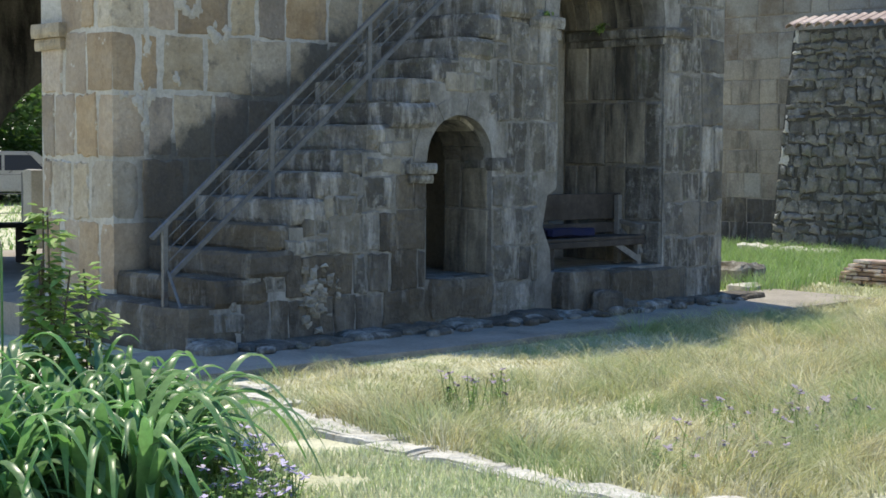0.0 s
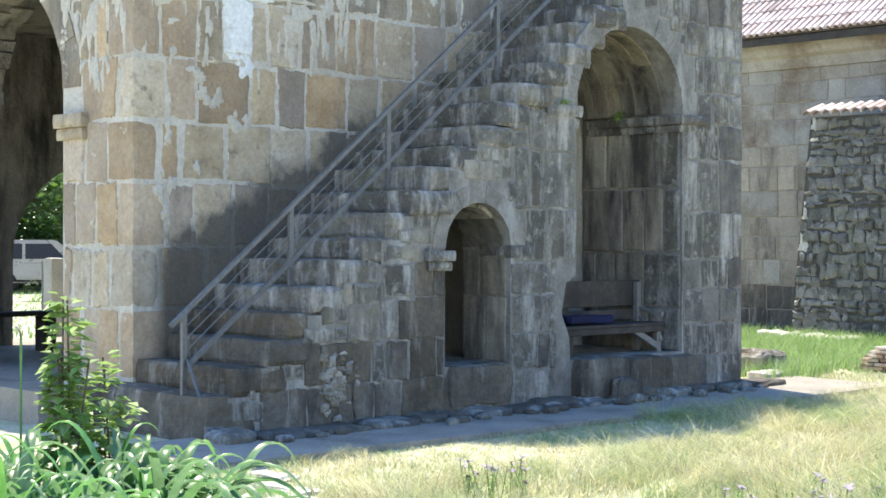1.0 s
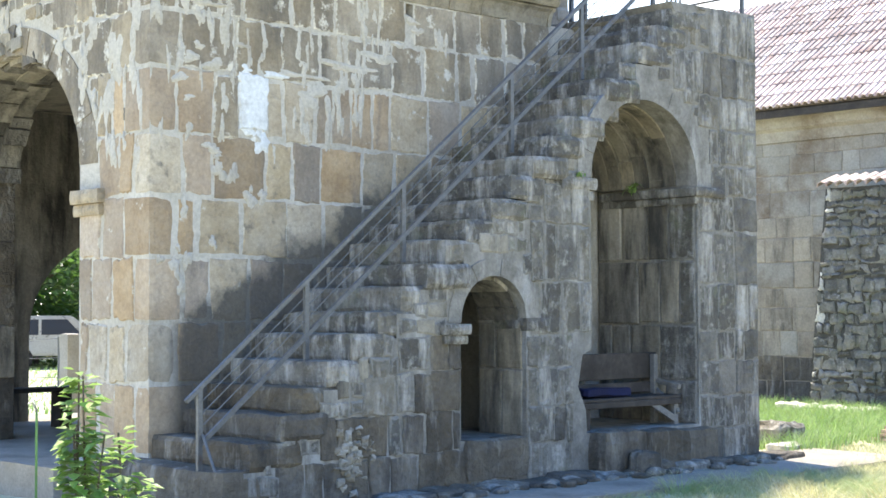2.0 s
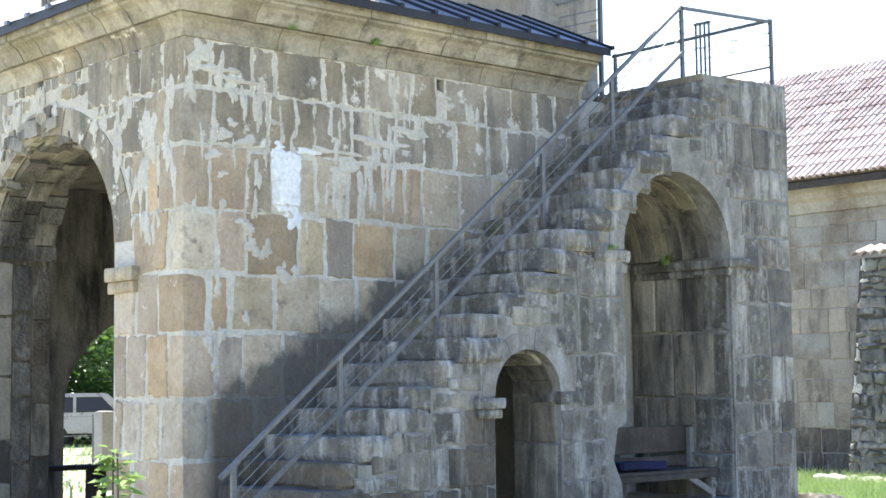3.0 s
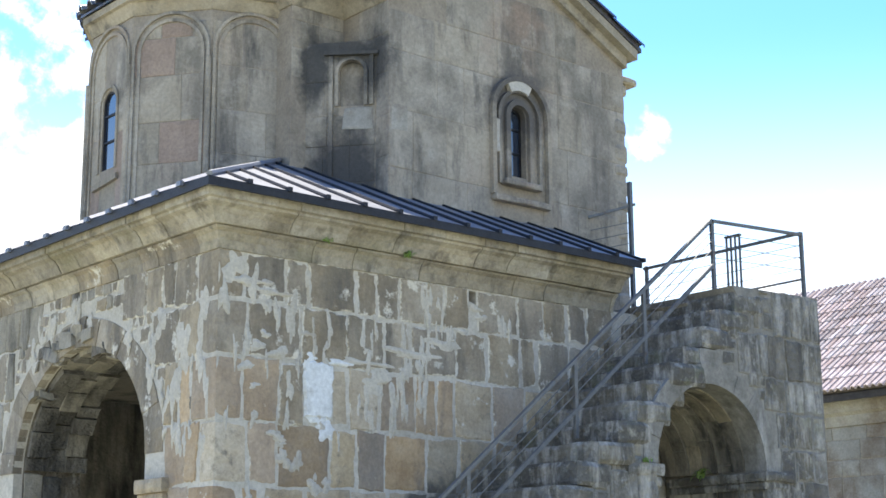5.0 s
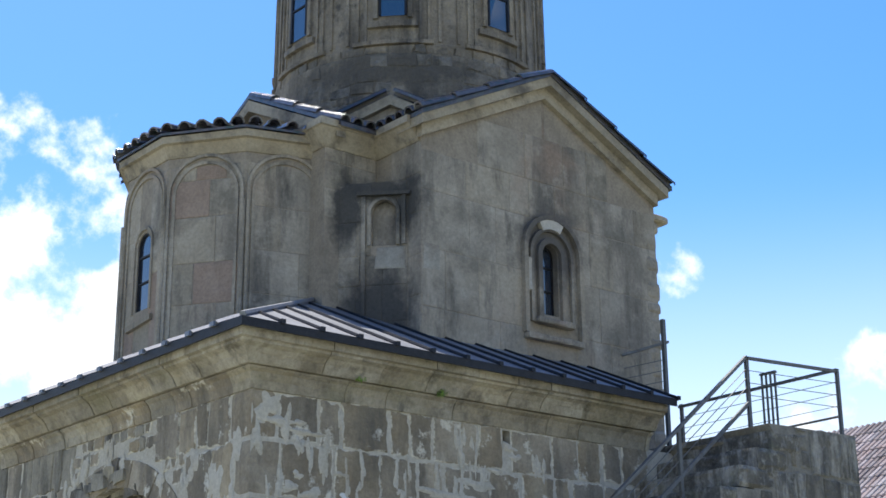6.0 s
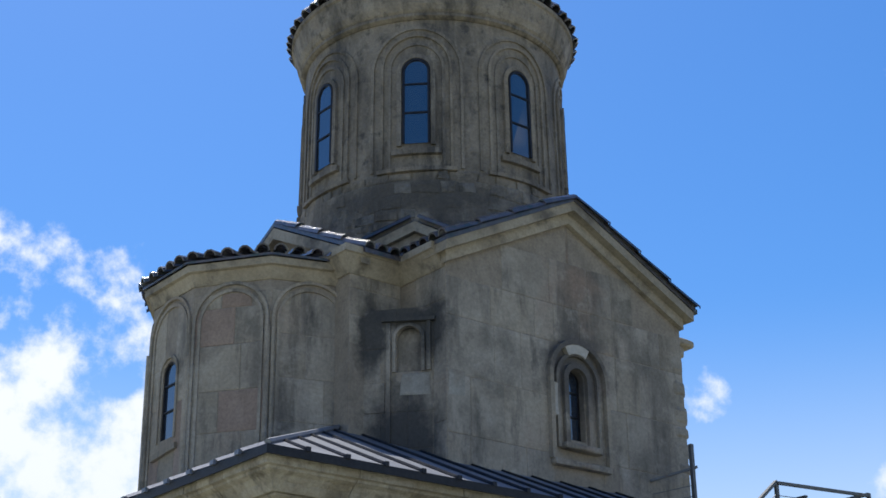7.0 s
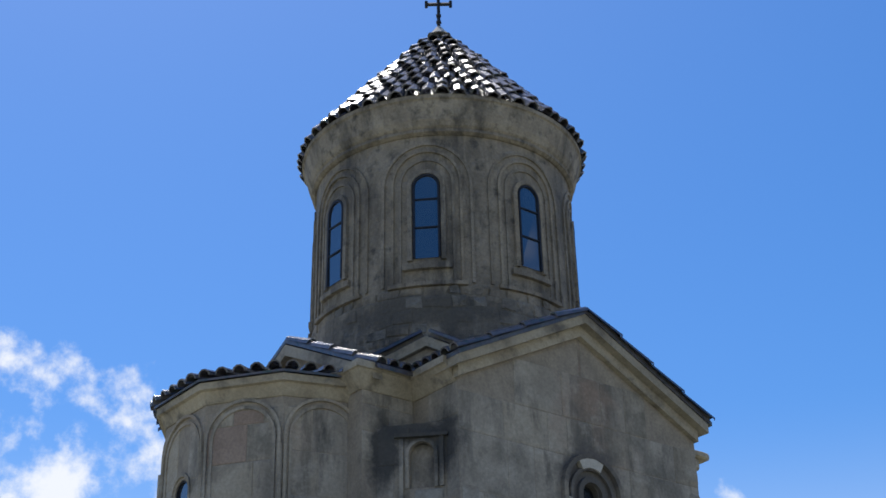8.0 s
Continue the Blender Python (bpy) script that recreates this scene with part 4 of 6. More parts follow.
# ---- upper church: cornices, roofs, window surrounds ----
RK = 0.5
for side in (-1, 1):
    for lo, hi, n1, over in ((-0.02, 0.13, 0.08, 0.03), (0.13, 0.26, 0.2, 0.12)):
        x1 = AX + side * (2.05 + over)
        loop = [(AX, GABLE_UP + lo), (x1, GABLE_UP + lo - RK * abs(x1 - AX)), (x1, GABLE_UP + hi - RK * abs(x1 - AX)), (AX, GABLE_UP + hi)]
        piece("gable_cornice", slab(loop, [], -0.3, n1, MU), UPCORNICE, church)
piece("cornice", sweep(CORN2, [(10.2, 15.4, EAVE), (10.2, YI, EAVE), (XU0, YI, EAVE), (XU0, YU + 0.02, EAVE)]), UPCORNICE, church)
bm = bmesh.new()
rough_stone(bm, XU1 - 0.05, XU1 + 0.42, YU + 0.1, YU + 0.6, 8.8, 8.92, 3, 0.025, 3)
rough_stone(bm, XU1 - 0.05, XU1 + 0.26, YU + 0.12, YU + 0.6, 8.64, 8.81, 5, 0.025, 3)
piece("cornice_end", bm, UPCORNICE, church, "broken end of a stone cornice")
for k in range(11):
    bm = bmesh.new()
    z = 5.4 + k * 0.3
    rough_stone(bm, XU1 - 0.1, XU1 + random.uniform(0.02, 0.12), YU + 0.03, YU + 0.4, z, z + 0.29, k, 0.03, 2)
    piece("quoin", bm, UPPER, church)

# roofs over the arms: sloping beds with half-round glazed tiles
def roof_bed(loop3, thick=0.06):
    bm = bmesh.new()
    lo = [bm.verts.new(p) for p in loop3]
    hi = [bm.verts.new((p[0], p[1], p[2] + thick)) for p in loop3]
    bm.faces.new(lo[::-1])
    bm.faces.new(hi)
    for i in range(len(lo)):
        j = (i + 1) % len(lo)
        bm.faces.new((lo[i], lo[j], hi[j], hi[i]))
    return bm


def half_tile(a, b, r0, r1, n=5, lift=0.02):
    """A half-round tile from its lower end a (radius r0) to its upper end b."""
    bm = bmesh.new()
    a, b = Vector(a), Vector(b)
    d = (b - a).normalized()
    s = d.cross(Vector((0, 0, 1))).normalized()
    u = s.cross(d).normalized()
    rows = []
    for p, r in ((a, r0), (b, r1)):
        rows.append([bm.verts.new(p + s * r * math.cos(math.pi * k / n) + u * (r * math.sin(math.pi * k / n) + lift)) for k in range(n + 1)])
        rows.append([bm.verts.new(p + s * (r - 0.02) * math.cos(math.pi * k / n) + u * ((r - 0.02) * math.sin(math.pi * k / n) + lift)) for k in range(n + 1)])
    for k in range(n):
        bm.faces.new((rows[0][k], rows[0][k + 1], rows[2][k + 1], rows[2][k]))
        bm.faces.new((rows[0][k], rows[1][k], rows[1][k + 1], rows[0][k + 1]))
    return bm


tz, ta = 10.26, 10.18
arm_roof = piece("roof", roof_bed([(AX, YU - 0.22, tz), (AX, AY, tz), (XU0 - 0.15, AY, tz - RK * 2.2), (XU0 - 0.15, YU - 0.22, tz - RK * 2.2)]), GLAZED, church)
arm_roof2 = piece("roof", roof_bed([(AX, AY, tz), (AX, YU - 0.22, tz), (XU1 + 0.16, YU - 0.22, tz - RK * 2.21), (XU1 + 0.16, AY, tz - RK * 2.21)]), GLAZED, church)
apse_arm = piece("roof", roof_bed([(10.26, AY, ta + 0.03), (AX, AY, ta + 0.03), (AX, YI - 0.25, ta - RK * 2.1), (10.26, YI - 0.25, ta - RK * 2.1)]), GLAZED, church)
apse_arm2 = piece("roof", roof_bed([(AX, AY, ta + 0.03), (10.26, AY, ta + 0.03), (10.26, 18.7, ta - RK * 2.1), (AX, 18.7, ta - RK * 2.1)]), GLAZED, church)
for k in range(8):
    y = YU - 0.2 + k * 0.19
    for roof_part, side in ((arm_roof, -1), (arm_roof2, 1)):
        for q in range(4):
            x0, x1 = AX + side * (2.22 - q * 0.55), AX + side * (2.22 - (q + 1) * 0.55 - 0.04)
            piece("tile", half_tile((x0, y, tz + 0.05 - RK * abs(x0 - AX)), (x1, y, tz + 0.05 - RK * abs(x1 - AX) - 0.02), 0.085, 0.065), GLAZED, roof_part)
for k in range(6):
    x = 10.3 + k * 0.19
    for q in range(4):
        y0, y1 = YI - 0.28 + q * 0.53, YI - 0.28 + (q + 1) * 0.53 + 0.04
        piece("tile", half_tile((x, y0, ta + 0.08 - RK * (AY - y0)), (x, y1, ta + 0.06 - RK * (AY - y1)), 0.085, 0.065), GLAZED, apse_arm)
bm = bmesh.new()
loop = [(AY, APEX + 0.04), (YI - 0.16, APEX + 0.04 - RK * (AY - YI + 0.16)), (YI - 0.16, APEX - 0.1 - RK * (AY - YI + 0.16)), (AY, APEX - 0.12), (2 * AY - YI + 0.16, APEX - 0.1 - RK * (AY - YI + 0.16)), (2 * AY - YI + 0.16, APEX + 0.04 - RK * (AY - YI + 0.16))]
piece("gable_cornice", slab(loop[::-1], [], 0.0, 0.14, WESTWARD(10.4)), UPCORNICE, church)
# apse roof
apse_roof_parts = []
for k in range(5):
    a, b = apse_point(k, APR + 0.17), apse_point(k + 1, APR + 0.17)
    c = (APC - 0.15, AY)
    bed = piece("apse_roof", roof_bed([(*a, APSE_TOP + 0.07), (*b, APSE_TOP + 0.07), (c[0] - 0.05, AY + 0.02 * k, 9.56)], 0.03), GLAZED, church)
    n = 5
    for j in range(n):
        f = (j + 0.5) / n
        p = (a[0] + (b[0] - a[0]) * f, a[1] + (b[1] - a[1]) * f)
        q = (p[0] + (c[0] - p[0]) * 0.75, p[1] + (c[1] - p[1]) * 0.75)
        zz = lambda s: APSE_TOP + 0.11 + (9.56 - APSE_TOP - 0.07) * s
        for s0, s1 in ((-0.03, 0.32), (0.28, 0.6)):
            piece("tile", half_tile((p[0] + (c[0] - p[0]) * s0, p[1] + (c[1] - p[1]) * s0, zz(s0)), (p[0] + (c[0] - p[0]) * s1, p[1] + (c[1] - p[1]) * s1, zz(s1)), 0.088 * (1 - s0), 0.075 * (1 - s1)), GLAZED, bed)
# square base of the drum with a gablet on each visible corner
for ang in (225, 315, 135):
    base = Matrix.Translation((AX, AY, 0)) @ Matrix.Rotation(radians(ang), 4, "Z")
    loop = [(-0.75, 9.3), (0.75, 9.3), (0.75, 9.62), (0, 9.98), (-0.75, 9.62)]
    m = base @ Matrix(((0, 0, 1, 2.12), (1, 0, 0, 0), (0, 1, 0, 0), (0, 0, 0, 1)))
    piece("gablet", slab(loop, [], -0.8, 0.0, m), UPPER, church)
    for s in (-1, 1):
        band = [(0, 9.92), (s * 0.84, 9.52), (s * 0.84, 9.66), (0, 10.06)]
        piece("gable_cornice", slab(band, [], -0.8, 0.1, m), UPCORNICE, church)
        for q in range(5):
            r = 2.2 - q * 0.16
            pa, pb = m @ Vector((s * 0.88, 9.68, r - 2.12)), m @ Vector((s * 0.03, 10.08, r - 2.12))
            piece("tile", half_tile(pa, pb, 0.08, 0.07), GLAZED, church)

# transept window
surround = piece("window_surround", ribbon(arc(13.1, 0.2, 7.0, 7.83), 0.09, -0.05, 0.05, MU), UPPER, church, "moulded stone window surround")
piece("moulding", ribbon(arc(13.11, 0.35, 6.92, 7.83), 0.06, -0.02, 0.045, MU), UPPER, surround)
piece("moulding", ribbon(arc(13.12, 0.48, 6.76, 7.86), 0.08, -0.02, 0.07, MU), UPPER, surround)
bm = bmesh.new()
rough_stone(bm, 12.62, 13.6, YU - 0.1, YU + 0.05, 6.68, 6.76, 2, 0.012, 3)
rough_stone(bm, 12.78, 13.42, YU - 0.12, YU + 0.05, 6.9, 6.98, 6, 0.012, 3)
piece("sill", bm, UPPER, surround)
bm = bmesh.new()
ring(bm, 13.1, 7.88, 0.3, 0.43, 60, 118, -0.02, 0.065, MU, 6)
piece("repair_stone", bm, MORTAR, surround, "pale repaired arch stone")
bm = bmesh.new()
rough_stone(bm, 12.66, 12.74, YU - 0.06, YU + 0.02, 7.3, 7.75, 9, 0.012, 2)
piece("repair_stone", bm, MORTAR, surround)


def glazed_window(m, c, half, v0, spring, n, parent, warp=None):
    w = piece("window", ribbon(arc(c, half - 0.01, v0 + 0.01, spring), 0.035, n, n + 0.03, m, warp), IRON, parent)
    bm = bmesh.new()
    vs = [bm.verts.new((u, v, n + 0.008)) for u, v in arch(c, half, v0, spring)]
    bm.faces.new(vs)
    if m is not None:
        bmesh.ops.transform(bm, matrix=m, verts=bm.verts)
    if warp is not None:
        for v in bm.verts:
            v.co = warp(*v.co)
    piece("pane", bm, GLASS, w)
    for f in (0.36, 0.7):
        piece("glazing_bar", ribbon([(c - half, v0 + f * (spring - v0 + half)), (c + half, v0 + f * (spring - v0 + half))], 0.025, n, n + 0.028, m, warp), IRON, w)
    return w


glazed_window(MU, WIN_U[0], WIN_U[1], WIN_U[2], WIN_U[3], -0.12, church)
m2, w2 = apse_walls[2][1], apse_walls[2][2]
glazed_window(m2, w2 / 2, 0.16, 7.0, 7.84, -0.045, church)
piece("window_surround", ribbon(arc(w2 / 2, 0.22, 6.98, 7.84), 0.05, -0.02, 0.025, m2), UPPER, apse_walls[2][0])
piece("sill", ribbon([(w2 / 2 - 0.3, 6.8), (w2 / 2 + 0.3, 6.86)], 0.09, -0.02, 0.05, m2), UPPER, apse_walls[2][0])
# blind arcade of the apse
for k, (wall_k, m, w) in enumerate(apse_walls):
    piece("blind_arch", ribbon(arc(w / 2, w / 2 - 0.1, 5.5, 8.32, None, 16), 0.05, -0.02, 0.024, m), UPPER, wall_k)
    piece("blind_arch", ribbon(arc(w / 2, w / 2 - 0.03, 5.5, 8.34, None, 16), 0.045, -0.02, 0.036, m), UPPER, wall_k)
    bm = bmesh.new()
    p = m @ Vector((0, 0, 0.0))
    for s in (-1, 1):
        bar(bm, (p.x + 0.035 * s, p.y, 5.4), (p.x + 0.035 * s, p.y, 8.2), 0.035, 8)
    piece("half_column", bm, UPPER, wall_k)
a0 = apse_point(0)
bm = bmesh.new()
for s in (0.0, 0.08, 0.16):
    bar(bm, (a0[0] - 0.1 + s, a0[1] - 0.06 + s * 0.2, 5.5), (a0[0] - 0.1 + s, a0[1] - 0.06 + s * 0.2, 8.7), 0.04, 8)
piece("half_column", bm, UPPER, church)

# canted wall between apse arm and transept, with a sooty blind niche
CANT_A, CANT_B = (10.42, 14.66), (10.98, 14.0)
MS = upright(CANT_A, CANT_B)
CANT_W = math.dist(CANT_A, CANT_B)
NC = 0.58
wall_c = piece("wall", slab([(-0.1, 5.3), (CANT_W + 0.05, 5.3), (CANT_W + 0.05, 8.46), (-0.1, 8.46)], [arch(NC, 0.15, 7.64, 8.06, 0.15)], 0, -0.12, MS), UPPER_JOINT, church)
niche = piece("blind_niche", slab(arch(NC, 0.16, 7.63, 8.06, 0.16), [], -0.2, -0.07, MS), UPPER, church, "soot-darkened blind niche")
piece("moulding", ribbon([(NC - 0.33, 8.31), (NC + 0.33, 8.29)], 0.06, -0.02, 0.06, MS), UPPER, niche)
piece("moulding", ribbon([(NC - 0.25, 6.6), (NC - 0.25, 8.27)], 0.06, -0.02, 0.04, MS), UPPER, niche)
piece("moulding", ribbon([(NC + 0.25, 7.64), (NC + 0.25, 8.27)], 0.06, -0.02, 0.04, MS), UPPER, niche)
piece("moulding", ribbon(arc(NC, 0.18, 7.64, 8.06, 0.18), 0.05, -0.02, 0.03, MS), UPPER, niche)

# drum: eight windows under blind arches
for k in range(8):
    ang = radians(225 + 45 * k)

    def warp(u, v, n, ang=ang):
        th = ang + u / DR
        r = DR + n - 0.012 * (v - 10.8)
        return Vector((AX + r * math.cos(th), AY + r * math.sin(th), v))

    if k in (0, 1, 2, 6, 7):
        w = glazed_window(None, 0.0, 0.185, 11.33, 12.46, 0.015, church, warp)
        piece("window_surround", ribbon(arc(0, 0.235, 11.3, 12.46), 0.08, -0.02, 0.045, None, warp), DRUMSTONE, drum)
        for half, top_v, wd, n1 in ((0.38, 12.52, 0.05, 0.02), (0.49, 12.55, 0.045, 0.03), (0.64, 12.52, 0.05, 0.024)):
            piece("blind_arch", ribbon(arc(0, half, 10.95, top_v), wd, -0.02, n1, None, warp), DRUMSTONE, drum)
        piece("sill", ribbon([(-0.34, 11.2), (-0.17, 11.2), (0, 11.2), (0.17, 11.2), (0.34, 11.2)], 0.1, -0.02, 0.06, None, warp), DRUMSTONE, drum)
        piece("sill", ribbon([(-0.55 + 0.22 * q, 10.93) for q in range(6)], 0.07, -0.02, 0.06, None, warp), DRUMSTONE, drum)

# conical tiled roof: courses of half-round tiles
R0, Z0, Z1 = DR + 0.235, 13.82, 16.44
COURSES = 12
rest = bmesh.new()
for q in range(COURSES):
    f0, f1 = q / COURSES, min(0.985, (q + 1.18) / COURSES)
    r0, r1 = R0 * (1 - f0), R0 * (1 - f1)
    n = max(7, int(round(2 * math.pi * r0 / 0.235)))
    for j in range(n):
        th = 2 * math.pi * (j + 0.5 * (q % 2)) / n + 0.05 * random.random()
        c, s = math.cos(th), math.sin(th)
        z0, z1 = Z0 + (Z1 - Z0) * f0 + 0.05 + random.uniform(-0.02, 0.025), Z0 + (Z1 - Z0) * f1 + 0.015 + random.uniform(-0.02, 0.015)
        wd = math.pi * r0 / n * 0.93
        bm = half_tile((AX + r0 * c, AY + r0 * s, z0), (AX + r1 * c, AY + r1 * s, z1), wd, max(0.03, wd * r1 / max(r0, 0.01)), 4, -0.03)
        facing = c * -0.62 + s * -0.78
        if facing > -0.12:
            piece("tile", bm, GLAZED, cone)
        else:
            me = bpy.data.meshes.new("tmp")
            bm.to_mesh(me)
            bm.free()
            rest.from_mesh(me)
            bpy.data.meshes.remove(me)
tagged(piece("roof_tiling", rest, GLAZED, cone), kind="stuff")
bm = bmesh.new()
bmesh.ops.create_cone(bm, cap_ends=True, segments=14, radius1=0.2, radius2=0.03, depth=0.22, matrix=Matrix.Translation((AX, AY, 16.42)))
piece("finial", bm, MORTAR, church)
bm = bmesh.new()
bar(bm, (AX, AY, 16.4), (AX, AY, 17.5), 0.03)
dx = Vector((0.79, -0.61, 0))
c = Vector((AX, AY, 16.98))
bar(bm, c - dx * 0.2, c + dx * 0.2, 0.03)
for p in (c - dx * 0.2, c + dx * 0.2):
    bar(bm, p - Vector((0, 0, 0.06)), p + Vector((0, 0, 0.06)), 0.028)
for zz in (16.62, 16.75):
    bmesh.ops.create_icosphere(bm, subdivisions=1, radius=0.05, matrix=Matrix.Translation((AX, AY, zz)))
piece("cross", bm, IRON, church, "black iron cross")

# ---- hall, rubble wall and bricks beyond the staircase ----
hall = thing("stone_hall", (27, 17, 0), "pale stone hall with a red clay tile roof", "building")
bm = bmesh.new()
box(bm, 25.2, 33.0, 2, 40, -0.1, 5.1)
hall_wall = piece("wall", bm, UPPER_JOINT, hall)
piece("cornice", sweep([(-0.1, 0), (0.05, 0.0), (0.07, 0.2), (0.16, 0.26), (0.2, 0.46), (0.3, 0.52), (0.3, 0.62), (-0.1, 0.62)], [(25.2, 40, 5.05), (25.2, 2, 5.05)]), PLASTERSTONE, hall)
hall_roof = piece("roof", roof_bed([(24.75, 2, 5.62), (29.2, 2, 8.6), (29.2, 40, 8.6), (24.75, 40, 5.62)], 0.05), BARK, hall)
piece("roof", roof_bed([(29.2, 2, 8.6), (33.6, 2, 5.62), (33.6, 40, 5.62), (29.2, 40, 8.6)], 0.05), REDTILE, hall)
# dark strip added for the line of shade under the hall eaves
piece("fascia", sweep([(0.0, -0.16), (0.03, -0.16), (0.03, 0.0), (0.0, 0.0)], [(24.78, 40, 5.64), (24.78, 2, 5.64)]), WOOD, hall, "dark strip standing in for the shade under the eaves")
rest = bmesh.new()
sl = (8.6 - 5.62) / (29.2 - 24.75)
for j in range(92):
    y = 10.0 + j * 0.155
    for q in range(11):
        x0, x1 = 24.7 + q * 0.41, 24.7 + (q + 1) * 0.41 + 0.09
        bm = half_tile((x0, y + random.uniform(-0.01, 0.01), 5.67 + (x0 - 24.75) * sl + 0.016), (x1, y, 5.67 + (x1 - 24.75) * sl), 0.07, 0.058, 4, 0.012)
        if q < 4 and 12 < y < 22 and (q < 2 or y < 17.5):
            piece("tile", bm, REDTILE, hall_roof)
        else:
            me = bpy.data.meshes.new("tmp")
            bm.to_mesh(me)
            bm.free()
            rest.from_mesh(me)
            bpy.data.meshes.remove(me)
tagged(piece("roof_tiling", rest, REDTILE, hall_roof), kind="stuff")

rubble = thing("rubble_wall", (24.3, 12, 0), "battered grey rubble stone wall with a red tiled top", "wall")


def rubble_u(v):
    return 16.15 - 0.11 * v


MR = WESTWARD(24.1)
bm = slab([(rubble_u(0), -0.05), (6, -0.05), (6, 4.0), (rubble_u(4.0), 4.0)], [], 0, -0.9, MR)
piece("core", bm, RUBBLE_BED, rubble)
for j in range(26):
    y = 15.72 - j * 0.2
    piece("coping_tile", half_tile((23.98, y, 4.02), (24.5, y, 4.2), 0.11, 0.09, 4, 0.0), REDTILE, rubble)

pile = thing("brick_pile", (19.2, 10.6, 0), "low stack of old flat red bricks", "bricks")
for r in range(6):
    y = 11.75 - 0.07 * r - 0.1 * random.random()
    while y > 9.0:
        w = random.uniform(0.22, 0.3)
        bm = bmesh.new()
        xo = random.uniform(-0.04, 0.05)
        rough_stone(bm, 19.0 + xo, 19.35 + xo, y - w + 0.015, y, 0.01 + 0.056 * r, 0.01 + 0.056 * r + 0.045, y * 9 + r, 0.006, 1)
        piece("brick", bm, BRICKRED, pile)
        y -= w
for i, (x, y, s, mat, lab) in enumerate(((17.5, 12.25, 0.34, GREY, "dark boulder at the staircase's far end"), (16.9, 11.7, 0.2, KERB, "pale rough stone on the grass"), (23.6, 16.0, 0.33, KERB, "pale rough stone at the wall's foot"), (23.5, 15.2, 0.3, KERB, "pale rough stone at the wall's foot"), (23.5, 14.6, 0.28, KERB, "pale rough stone at the wall's foot"))):
    bm = bmesh.new()
    rough_stone(bm, x - s, x + s, y - s, y + s, -0.03, s * (0.95 if i == 0 else 0.5), i * 11, 0.1 * s * 2, 4)
    tagged(part("boulder", bm, mat), lab, "stone")

# worn and broken quoins down the outer corner of the gable wall
rnd_quoin = random.Random(44)
z = 5.6
while z < 8.5:
    dz = rnd_quoin.uniform(0.16, 0.34)
    bm = bmesh.new()
    rough_stone(bm, XU1 - 0.22, XU1 + rnd_quoin.uniform(0.0, 0.07), YU - rnd_quoin.uniform(0.005, 0.03), YU + 0.3, z, z + dz - 0.02, z * 5.3, 0.022, 3)
    piece("quoin", bm, UPPER, church)
    z += dz + (rnd_quoin.uniform(0.0, 0.12) if rnd_quoin.random() < 0.5 else 0)


# ---- grass, plants and the distance ----
def blade_mesh(name, bases, heights, widths, lean, mat, label, category, seed=1, segs=2, flow=0.0):
    """Many blades in one mesh: bases (n, 3), each a bent tapering strip; with flow, neighbours lean the same way."""
    rng = np.random.default_rng(seed)
    n = len(bases)
    az = rng.uniform(0, 2 * np.pi, n)
    ba = rng.uniform(0, 2 * np.pi, n)
    if flow:
        ba = np.array([9.0 * noise.noise((x * 1.1, y * 1.1, seed)) + 4.0 * noise.noise((x * 3.5, y * 3.5, seed)) for x, y, z in bases]) + rng.normal(0, flow, n)
    side = np.stack([np.cos(az), np.sin(az), 0 * az], 1) * widths[:, None] / 2
    bend = np.stack([np.cos(ba), np.sin(ba), 0 * ba], 1) * (heights * rng.uniform(0.1, 1.0, n) * lean)[:, None]
    rows = []
    for k in range(segs + 1):
        f = k / segs
        c = bases + bend * f * f + np.stack([0 * az, 0 * az, heights * f * (1 - 0.15 * f)], 1)
        w = side * (1 - 0.92 * f)
        rows.append(np.stack([c - w, c + w], 1))
    v = np.stack(rows, 1).reshape(-1, 3)
    per = 2 * (segs + 1)
    base_i = np.arange(n)[:, None] * per
    faces = np.concatenate([base_i + np.array([2 * k, 2 * k + 1, 2 * k + 3, 2 * k + 2]) for k in range(segs)], 0)
    me = bpy.data.meshes.new(name)
    me.vertices.add(len(v))
    me.vertices.foreach_set("co", v.astype(np.float32).ravel())
    me.loops.add(faces.size)
    me.loops.foreach_set("vertex_index", faces.astype(np.int32).ravel())
    me.polygons.add(len(faces))
    me.polygons.foreach_set("loop_start", np.arange(0, faces.size, 4, dtype=np.int32))
    me.update(calc_edges=True)
    me.materials.append(mat)
    return tagged(new(name, me), label, category, kind="stuff")


def kerb_x(y):
    return 6.36 + 0.075 * (y - 6.2) ** 2


rng = np.random.default_rng(7)


def patch_keep(x, y, f, seed):
    return np.array([noise.noise((a * f, b * f, seed)) for a, b in zip(x, y)])


# long dry grass on the open ground before the staircase
n = 115000
gx, gy = rng.uniform(4.5, 22, n), rng.uniform(4.2, 10.02, n)
ok = (gx > np.vectorize(kerb_x)(gy) + 0.07 + 0.1 * patch_keep(gx, gy, 2.5, 3.0)) & (gx / gy > 0.55) & (gx / gy < 2.2)
gx, gy = gx[ok], gy[ok]
p = patch_keep(gx, gy, 0.7, 1.0)
h = (0.09 + 0.13 * rng.random(len(gx))) * (1 + 0.8 * p + 1.1 * patch_keep(gx, gy, 3.2, 5.0))
far = np.clip((gy - 7.9) / 0.7, 0, 1) * np.clip((12.6 - gx) / 0.6, 0.45, 1)
h *= 1.15 - 0.75 * far
